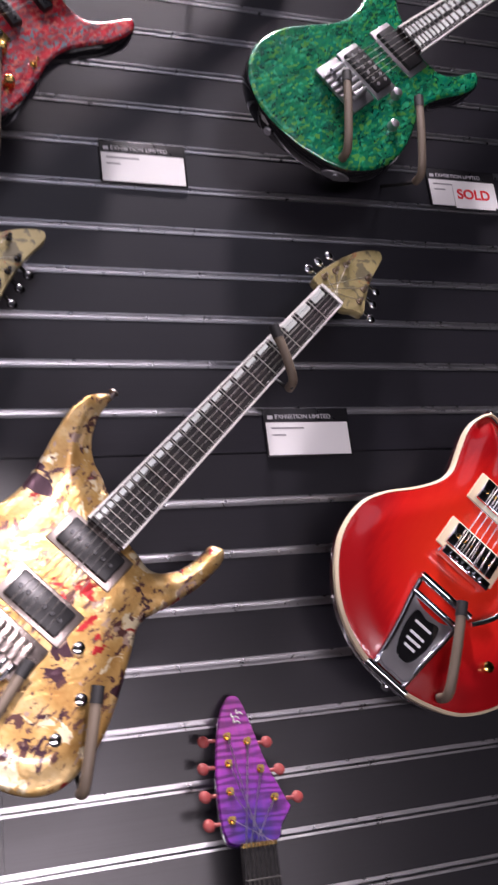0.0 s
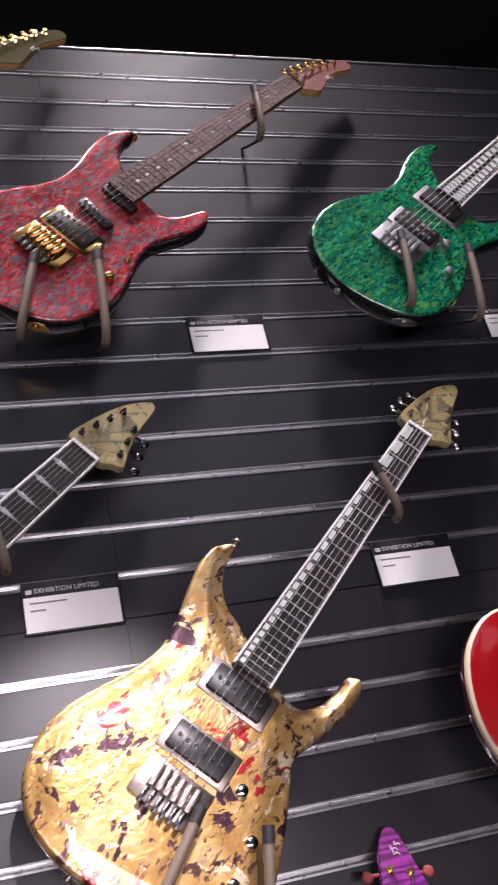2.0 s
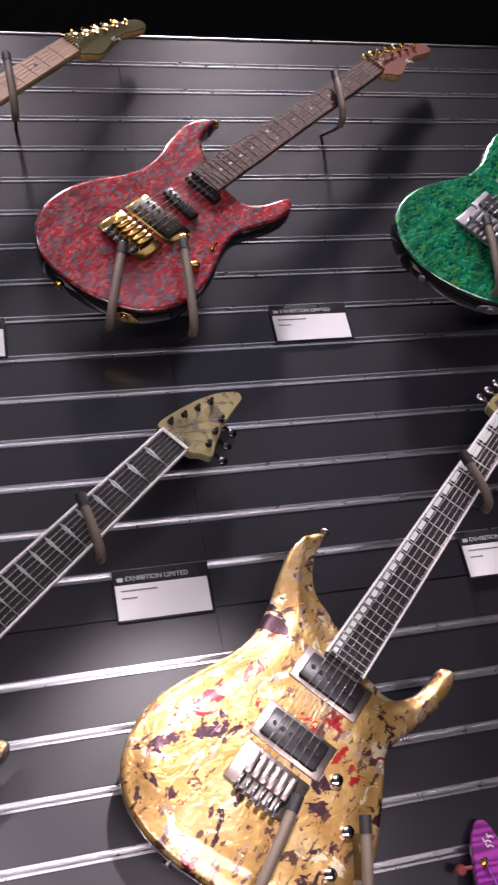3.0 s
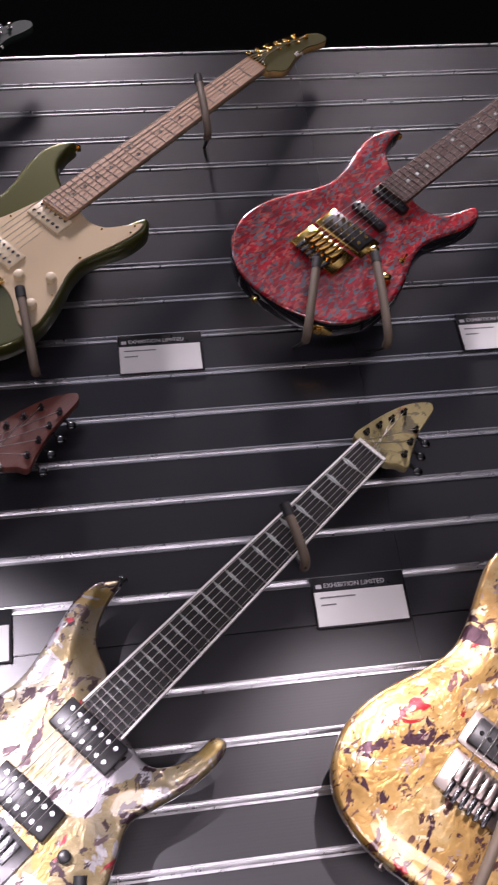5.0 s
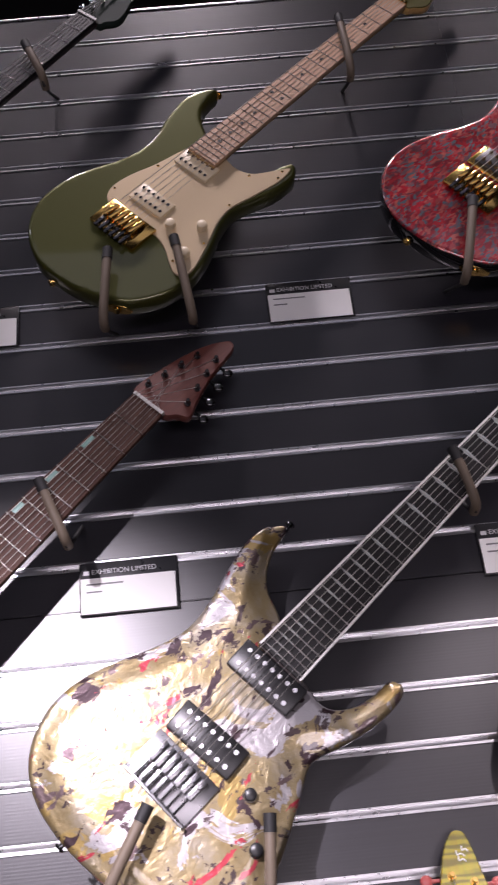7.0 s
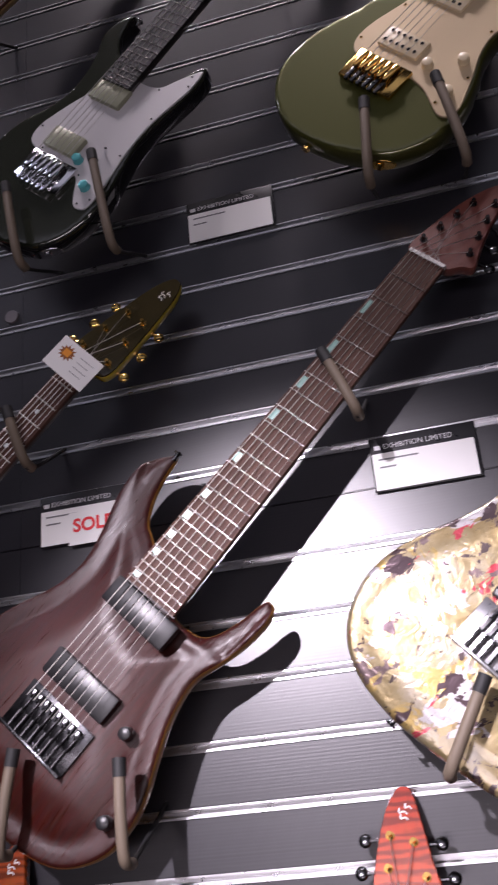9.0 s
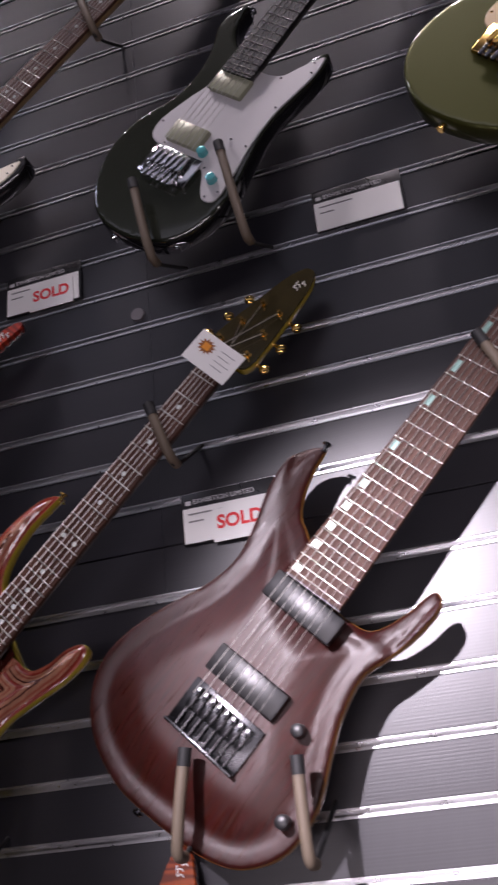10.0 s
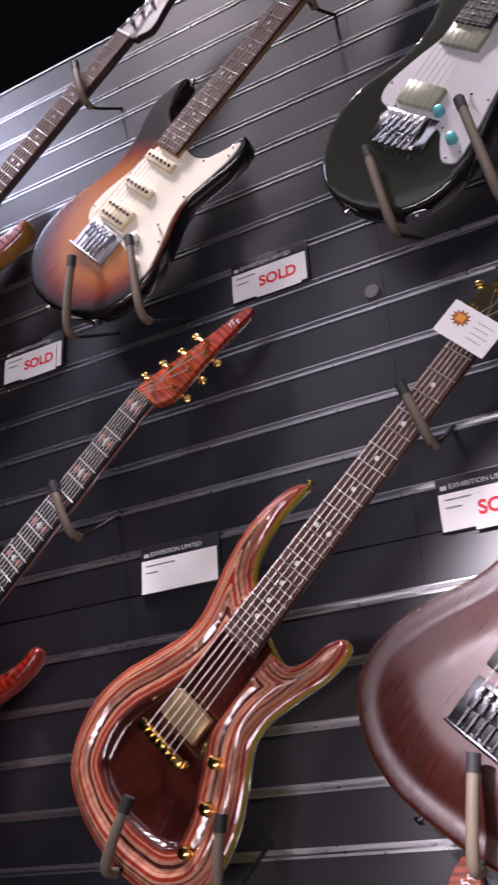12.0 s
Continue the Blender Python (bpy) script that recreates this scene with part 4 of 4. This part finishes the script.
bump(brown_burst, pores.outputs["Fac"], 0.5, 0.0008)
cherry = burst("translucent_red", [(0.3, (0.75, 0.035, 0.012)), (0.8, (0.6, 0.012, 0.01)), (1.1, (0.35, 0.005, 0.008))], rough=0.25)
rust_head = wood("red_brown_head", (0.09, 0.025, 0.018), (0.2, 0.06, 0.04), 0.45)
dark_head = wood("dark_olive_lacquered_head", (0.02, 0.016, 0.006), (0.06, 0.045, 0.015), 0.15, 1.0)
layered_wood = sheets("layered_red_and_cream_wood")
layer_red = wood("red_wood_sheet", (0.3, 0.03, 0.02), (0.45, 0.07, 0.035), 0.25, 1.0)
yellow_side = wood("yellow_stained_side", (0.38, 0.3, 0.02), (0.58, 0.46, 0.05), 0.25, 1.0)
purple_top = burst("purple_blue_flame", [(0.2, (0.05, 0.02, 0.3)), (0.7, (0.3, 0.03, 0.36)), (1.0, (0.42, 0.06, 0.4))], centre=(0.0, 0.0), size=(0.16, 0.1), grain=0.5, flame=True)
yellow_top = burst("yellow_green_flame", [(0.2, (0.5, 0.42, 0.01)), (1.0, (0.32, 0.27, 0.01))], grain=0.5, flame=True)
orange_top = burst("red_orange_flame", [(0.2, (0.55, 0.07, 0.01)), (1.0, (0.32, 0.02, 0.008))], grain=0.5, flame=True)
amber_top = burst("amber_brown_flame", [(0.2, (0.42, 0.1, 0.012)), (1.0, (0.3, 0.04, 0.01))], grain=0.5, flame=True)
pink_button = mat("rose_tuner_button", (0.36, 0.07, 0.065), 0.4)
teal_knob = mat("abalone_teal_knob", (0.12, 0.5, 0.52), 0.2, 0.3, 0.6)
smoke = mat("greenish_cover", (0.33, 0.34, 0.24), 0.35, 0.2)
amber_cover = worn(mat("tarnished_gold_cover", (0.4, 0.28, 0.14), 0.35, 0.7), 0.1, 60)

HUM = dict(slant=0, length=0.083, width=0.038)
# middle row
guitar("gold and red flake collage guitar with pale bound neck", (0.152, -0.115, 1.589), 43.6, 0.663, top=gold_collage, side=gold_collage, headmat=pale_head, metal=NICKEL, binding=WHITE, inlay="squares", tuners=(1, -1),
       buttons=CHROME, pickups=[dict(u=0.136, cover=BLACK, pole=DARKMETAL, ring=NICKEL, rows=1, **HUM), dict(u=0.046, cover=BLACK, pole=DARKMETAL, ring=NICKEL, rows=1, **HUM)], knobs=[(38, -70), (-4, -112), (-56, -120)], knobmat=CHROME, boardlift=0.004)
guitar("white and gold leaf seven-string guitar with black pickups", (-0.436, -0.115, 1.601), 40.4, 0.708, top=white_leaf, side=white_leaf, headmat=pale_head, metal=DARKMETAL, binding=WHITE, inlay="spikes", strings=7, width=(0.049, 0.068), bridge="hardtail",
       tuners=(-1,), pickups=[dict(u=0.148, cover=BLACK, pole=satin_metal, strings=7, slant=2, length=0.098, width=0.042), dict(u=0.045, cover=BLACK, pole=satin_metal, strings=7, slant=4, length=0.098, width=0.042)], knobs=[(36, -80), (-2, -126)], knobmat=BLACK)
guitar("dark brown satin eight-string guitar with amber sides", (-0.974, -0.115, 1.58), 44.9, 0.739, outline=BOLT, top=brown_burst, side=AMBER, headmat=rust_head, carve=0.013, headlen=1.15, board=ROSEWOOD, metal=DARKMETAL, inlay="edge", strings=8, width=(0.055, 0.082), bridge="hardtail",
       tuners=(-1,), pickups=[dict(u=0.157, cover=BLACK, pole=None, slant=-2, length=0.106, width=0.036), dict(u=0.048, cover=BLACK, pole=None, slant=0, length=0.106, width=0.036)], knobs=[(42, -82), (-44, -128)], knobmat=BLACK)
guitar("sculpted guitar of layered red and cream wood, gold hardware", (-1.412, -0.115, 1.599), 43.9, 0.655, outline=LAYERED, top=layered_wood, side=yellow_side, layers=True,
       headmat=dark_head, headside=yellow_side, metal=GOLD, head="twin", tuners=(1, -1), bridge="tuneomatic", board=ROSEWOOD, inlay="dots", pickups=[dict(u=0.044, cover=amber_cover, pole=None, slant=0, length=0.066, width=0.04, z=-0.014)], knobs=[(30, -70), (-16, -98), (-70, -110)], logo=(0.15, -0.004))
guitar("red archtop-style single-cut guitar with cream binding and vibrato tailpiece", (0.76, -0.115, 1.625), 44, 0.63, outline=SINGLECUT, top=cherry, side=burst("dark_red_side", [(0.2, (0.1, 0.006, 0.006)), (1, (0.06, 0.004, 0.006))]), metal=CHROME, binding=CREAM, board=ROSEWOOD, head="twin", headmat=GLOSSBLACK,
       tuners=(1, -1), bridge="tuneomatic", frets=22, inlay="blocks", pickups=[dict(u=0.125, cover=CHROME, pole=GOLD, ring=CREAM, rows=1, **HUM), dict(u=0.035, cover=CHROME, pole=GOLD, ring=CREAM, rows=1, **HUM)], knobs=[(-20, -110), (-85, -105)], knobmat=GOLD, vibrato=True)
guitar("red-stained guitar with block inlays and gold tuners", (-1.923, -0.115, 1.672), 42.8, 0.644, top=orange_top, side=layer_red, headmat=orange_top, metal=GOLD, head="curved", tuners=(1, -1), strings=7, inlay="flags", neck=layer_red,
       pickups=[dict(u=0.136, cover=BLACK, pole=GOLD, ring=GOLD, **HUM), dict(u=0.046, cover=BLACK, pole=GOLD, ring=GOLD, **HUM)], knobs=[(-4, -112)], logo=(0.168, -0.022))
# top row
J = (-136, -104)
guitar("red crushed-shell guitar with black sides and gold hardware", (0.098, -0.116, 2.431), 38.4, 0.669, outline=STRAT, top=red_shell, side=GLOSSBLACK, headmat=rust_head, neck=MAPLEBACK, board=ROSEWOOD, metal=GOLD, head="inline", tuners=(1,), inlay="dots", carve=0.0, frets=24,
       pickups=[dict(u=0.047, cover=BLACK, pole=GOLD, ring=GOLD, v=-0.002, **HUM), dict(u=0.1, cover=BLACK, pole=DARKMETAL, rows=1, slant=-6, length=0.07, width=0.018, v=-0.004), dict(u=0.157, cover=BLACK, pole=DARKMETAL, rows=1, slant=-2, length=0.07, width=0.018, v=-0.004)], knobs=[(47, -60), (18, -110)], switch=(72, -101), plateat=J, logo=(0.09, -0.024))
guitar("olive green metallic guitar with champagne pickguard", (-0.461, -0.115, 2.423), 42.6, 0.68, outline=STRAT, top=olive, side=olive, headmat=olive_head, neck=MAPLEBACK, board=MAPLE, metal=GOLD, head="inline", tuners=(1,), inlay="dark_dots", carve=0.0, guard=GUARD, guardmat=champagne,
       pickups=[dict(u=0.152, cover=CREAM, pole=CHROME, v=-0.001, z=-0.0145, slant=0, length=0.07, width=0.036), dict(u=0.05, cover=CREAM, pole=CHROME, v=0.0, z=-0.0145, slant=0, length=0.07, width=0.036)], knobs=[(34, -55), (65, -94), (8, -110)], knobmat=CREAM, plateat=J, logo=(0.09, -0.024))
guitar("black-green guitar with silver-grey pickguard and teal knobs", (-0.975, -0.115, 2.404), 47.7, 0.676, outline=SLIM, top=dark_green, side=GLOSSBLACK, headmat=green_head, board=EBONY, metal=CHROME, head="inline", tuners=(1,), carve=0.0, headtilt=3, guard=SLIM_GUARD, guardmat=silver_guard,
       pickups=[dict(u=0.148, cover=smoke, pole=None, v=0.002, z=-0.0105, slant=0, length=0.064, width=0.038), dict(u=0.042, cover=smoke, pole=None, v=0.008, z=-0.0105, slant=0, length=0.066, width=0.038)], knobs=[(26, -34), (-8, -79)], knobmat=teal_knob, switch=(55, -67), plateat=J, logo=(0.09, -0.024))
guitar("green abalone guitar with black sides and chrome hardware", (0.722, -0.115, 2.428), 38.0, 0.648, outline=[(x - 22, y) for x, y in STRAT], top=green_shell, side=GLOSSBLACK, headmat=green_shell, metal=satin_metal, head="inline", tuners=(1,), carve=0.0, binding=WHITE, inlay="pairs",
       pickups=[dict(u=0.046, cover=BLACK, pole=satin_metal, ring=satin_metal, **HUM), dict(u=0.136, cover=BLACK, pole=None, ring=satin_metal, **HUM)], knobs=[(56, -61), (3, -100)], plateat=J)
guitar("three-tone sunburst guitar with aged white pickguard", (-1.517, -0.115, 2.433), 41.0, 0.648, outline=STRAT, top=sunburst, side=GLOSSBLACK, headmat=MAPLEBACK, neck=MAPLEBACK, board=ROSEWOOD, metal=CHROME, head="inline", tuners=(1,), carve=0.0, frets=22, guard=GUARD, guardmat=mint_guard, inlay="dots", bridge="hardtail",
       pickups=[dict(u=0.04, cover=CREAM, pole=DARKMETAL, z=-0.0105, slant=0, length=0.072, width=0.038), dict(u=0.098, cover=CREAM, pole=DARKMETAL, rows=1, z=-0.0105, slant=0, length=0.074, width=0.018), dict(u=0.155, cover=CREAM, pole=DARKMETAL, rows=1, z=-0.0105, slant=0, length=0.074, width=0.018)], knobs=[(26, -70), (-8, -108)], knobmat=WHITE, switch=(60, -100), plateat=J)
guitar("brown wood guitar with dark fretboard and chrome tuners", (-1.98, -0.115, 2.468), 40.0, 0.65, outline=STRAT, top=amber_top, side=AMBER, headmat=DARKNECK, board=ROSEWOOD, metal=CHROME, head="inline", tuners=(1,), inlay="dots", headtilt=2, carve=0.0,
       pickups=[dict(u=0.136, cover=BLACK, pole=CHROME, **HUM), dict(u=0.046, cover=BLACK, pole=CHROME, **HUM)], knobs=[(18, -64)])
# bottom row, hung upright, of which the heads rise into view
for tipx, tipz, finish, tint, label in ((0.43, 1.50, purple_top, pink_button, "purple and blue flamed guitar with rose tuner buttons"), (-0.117, 1.512, yellow_top, pink_button, "yellow-green flamed guitar with rose tuner buttons"),
                                        (-0.597, 1.474, orange_top, DARKMETAL, "red-orange flamed guitar with dark tuner buttons"), (-1.08, 1.455, amber_top, pink_button, "amber brown flamed guitar with rose tuner buttons")):
    guitar(label, (tipx - 0.01, -0.115, tipz - 0.184 - 0.648), 89.0, 0.648, top=finish, side=DARKNECK, headmat=finish, metal=GOLD, head="seven", tuners=(1, -1), buttons=tint, strings=7, inlay="dots",
           pickups=[dict(u=0.136, cover=BLACK, pole=GOLD, ring=GOLD, **HUM), dict(u=0.046, cover=BLACK, pole=GOLD, ring=GOLD, **HUM)], knobs=[(-4, -112)], logo=(0.15, -0.004), lean=3.0, headtilt=17)

# ---- hooks that carry the guitars ----


def hook(points, label="tan rubber-sleeved steel display hook with dark tip"):
    """A bent arm that comes out of a groove, passes under its load and turns up in front of it."""
    pts = [Vector(p) for p in points]
    base = thing("display_hook", Matrix.Translation(pts[0]), label, "hook", "hooks on the slat wall")
    local = [p - pts[0] for p in pts]
    part("rod", tube(local[:3], 0.003, 8, 4), CAP, base, "dark steel rod")
    part("sleeve", tube(local[1:], 0.0068, 12, 7), RUBBER, base, "tan rubber sleeve")
    d = (local[-1] - local[-2]).normalized()
    part("tip_cap", tube([local[-1] - d * 0.012, local[-1] + d * 0.006, local[-1] + d * 0.008], 0.0078, 12, 2), CAP, base)


def hooks_for(at, angle, pairs, lean=2.1):
    """Pairs of (tip, elbow) in millimetres along and across the neck of the guitar at that place."""
    a, b = radians(angle), radians(lean)
    u = Vector((math.cos(a) * math.cos(b), math.sin(b), math.sin(a) * math.cos(b)))
    v = Vector((-math.sin(a), 0, math.cos(a)))
    w = u.cross(v)
    for (tu, tv), (eu, ev), low in pairs:
        tip = Vector(at) + u * tu / 1000 + v * tv / 1000 + w * 0.026
        bend = Vector(at) + u * eu / 1000 + v * ev / 1000 + w * 0.016
        mid = (tip + bend) / 2 + w * 0.004
        back = bend + Vector(((bend.x - tip.x) * 0.06, 0.022, -0.006))
        foot = Vector((back.x + 0.004, 0.012, back.z + (0.08 if tu > 300 and at[2] > 2.2 else 0.07)))
        hook([foot, back, bend, mid, tip])


NECK = ((540, 22), (507, -42), 0.008)
for at, angle, pairs in (
        ((0.152, -0.115, 1.589), 43.6, [((-23, -39), (-140, -60), 0.02), ((9, -119), (-75, -178), 0.02), NECK]),
        ((-0.436, -0.115, 1.601), 40.4, [((-62, -9), (-150, -40), 0.02), ((29, -117), (-30, -175), 0.02), NECK]),
        ((-0.974, -0.115, 1.58), 44.9, [((-57, -3), (-139, -60), 0.02), ((18, -111), (-49, -178), 0.02), ((548, 18), (516, -55), 0.008)]),
        ((-1.412, -0.115, 1.599), 43.9, [((-74, -24), (-150, -50), 0.02), ((-1, -136), (-64, -185), 0.02), NECK]),
        ((0.76, -0.115, 1.625), 44, [((-60, -20), (-160, -70), 0.02), ((10, -110), (-60, -180), 0.02), NECK]),
        ((-1.912, -0.115, 1.66), 42.8, [((-60, -20), (-150, -60), 0.02), ((10, -120), (-50, -180), 0.02), ((455, 26), (425, -44), 0.008)]),
        ((0.112, -0.115, 2.442), 38.4, [((-82, -26), (-180, -100), 0.02), ((-1, -81), (-95, -190), 0.02), ((533, 18), (470, -52), 0.008)]),
        ((-0.461, -0.115, 2.423), 42.6, [((-84, -42), (-165, -115), 0.02), ((0, -100), (-70, -200), 0.02), ((548, 29), (478, -55), 0.008)]),
        ((-0.964, -0.115, 2.394), 48.6, [((-79, 25), (-160, -70), 0.02), ((29, -63), (-70, -180), 0.02), NECK]),
        ((0.722, -0.115, 2.428), 38.0, [((-30, 0), (-120, -90), 0.02), ((50, -100), (-40, -190), 0.02), NECK]),
        ((-1.505, -0.115, 2.42), 43.0, [((-70, 0), (-160, -80), 0.02), ((10, -80), (-70, -190), 0.02), NECK]),
        ((-1.98, -0.115, 2.468), 40.0, [((-70, 0), (-160, -80), 0.02), ((10, -80), (-70, -190), 0.02), ((545, 24), (505, -46), 0.008)])):
    hooks_for(at, angle, pairs)
for tipx, tipz in ((0.43, 1.50), (-0.117, 1.512), (-0.597, 1.474), (-1.08, 1.455)):
    hooks_for((tipx - 0.01, -0.115, tipz - 0.832), 89.0, [((-70, 60), (-165, 62), 0.02), ((-70, -60), (-165, -62), 0.02), ((560, 34), (556, -36), 0.01)], 3.0)

# ---- cards ----
WIDE = 0.133


def price_card(x, z, sold=False):
    """A black holder hooked into the groove above, a white card below its lettering; z is the card's foot."""
    m = Matrix.Translation((x, 0, z)) @ pose(0, 0, 0, 90, 0, 0)
    c = thing("price_card", m, "white price card in black holder" + (" with red SOLD card" if sold else ""), "sign", "price cards")
    part("holder", box(bmesh.new(), -0.002, WIDE + 0.004, -0.002, 0.074, 0.003, 0.0055, 0.0006), HOLDER, c)
    part("card", box(bmesh.new(), 0, WIDE, 0, 0.051, 0.0056, 0.0066), CARD, c, "white printed card")
    block("logo_mark", PALE, c, 0.004, 0.0125, 0.0565, 0.0625, 0.0054, 0.0059)
    text("lettering", "EXHIBITION LIMITED", 0.0098, PALE, c, Matrix.Translation((0.0155, 0.0552, 0.0056)))
    for i, (w, y) in enumerate(((0.052, 0.041), (0.022, 0.030))):
        block("print_line", INK, c, 0.008, 0.008 + w, y, y + 0.0022, 0.0064, 0.0069)
    if sold:
        s = part("sold_card", box(bmesh.new(), 0.044, 0.124, -0.006, 0.042, 0.0085, 0.0095), CARD, c, "white card with red SOLD lettering")
        text("sold_lettering", "SOLD", 0.0265, REDINK, s, Matrix.Translation((0.0505, 0.008, 0.0096)), 0.0004, 0.0008)


for x, z, sold in ((0.325, 2.278, False), (0.540, 1.829, False), (0.001, 1.830, False), (-0.254, 2.278, False), (-0.795, 2.279, False), (-0.567, 1.828, False), (-1.045, 1.830, True), (-1.332, 2.283, True), (-1.517, 1.832, False), (-1.82, 2.283, True), (0.903, 2.279, True)):
    price_card(x, z, sold)

# a paper tag threaded on the strings of the layered guitar
a, b = radians(43.9), radians(2.1)
u = Vector((math.cos(a) * math.cos(b), math.sin(b), math.sin(a) * math.cos(b)))
v = Vector((-math.sin(a), 0, math.cos(a)))
frame_ = Matrix((u, v, u.cross(v))).transposed().to_4x4()
frame_.translation = Vector((-1.412, -0.115, 1.599)) + u * 0.649 + v * 0.001 + u.cross(v) * 0.02
tag = thing("paper_tag", frame_ @ pose(0, 0, 0, 0, 4, -91.5), "white paper tag with orange emblem on guitar strings", "tag")
part("card", box(bmesh.new(), -0.0395, 0.0395, -0.0245, 0.0245, 0, 0.0008), CARD, tag)
burst_line = [Vector((r * math.cos(k * math.pi / 12), r * math.sin(k * math.pi / 12) * 0.8)) for k, r in ((k, 0.015 if k % 2 else 0.0095) for k in range(24))]
part("emblem", stack([(burst_line, 0.0007), (burst_line, 0.0011)]), mat("brown_orange_print", (0.3, 0.1, 0.02), 0.6), tag, "", Matrix.Translation((-0.018, 0.006, 0)))
part("emblem_middle", box(bmesh.new(), -0.006, 0.006, -0.005, 0.005, 0.001, 0.0014), mat("orange_print", (0.8, 0.3, 0.02), 0.6), tag, "", Matrix.Translation((-0.018, 0.006, 0)))
for i in range(4):
    block("print_line", INK, tag, 0.004, 0.03 - 0.004 * (i % 2), 0.012 - 0.008 * i, 0.0128 - 0.008 * i, 0.0006, 0.001)
# a round plug on the wall
plug = new("cover_cap", mesh_of("cover_cap", rod(bmesh.new(), 0, 0, 0, 0.004, 0.012, 0.011, 20), worn(mat("grey_cap", (0.12, 0.11, 0.12), 0.5), 0.1, 50)))
plug.matrix_basis = pose(-1.099, 0.0, 2.223, 90)
tagged(plug, "small round grey cap fixed on black slat", "cap")

# ---- the boards and groove strips of the slat wall ----
boards = {}
edges = [(0.0, grooves[0])] + [(g_ + 0.0122, n_) for g_, n_ in zip(grooves, grooves[1:])] + [(grooves[-1] + 0.0122, TOP)]
for low_, high_ in edges:
    spans = [(low_, high_)] if high_ - low_ < 0.1 else [(low_, low_ + 0.066), (low_ + 0.067, high_)] if low_ > 1 else [(low_, high_)]
    for s0, s1 in spans:
        key = round(s1 - s0, 4)
        if key not in boards:
            boards[key] = slat_mesh(1.2195, s1 - s0)
        for x in SEAMS[:-1]:
            part("slat", boards[key], SLAT, wall, "", Matrix.Translation((x, 0, s0)))
strip = strip_mesh(1.2195)
for z in grooves:
    for x in SEAMS[:-1]:
        part("groove_strip", strip, ALU, wall, "", Matrix.Translation((x, 0, z)))
part("top_trim", box(bmesh.new(), SEAMS[0], SEAMS[-1], -0.002, 0.062, TOP + 0.0005, TOP + 0.006, 0.0008), ALU, wall)
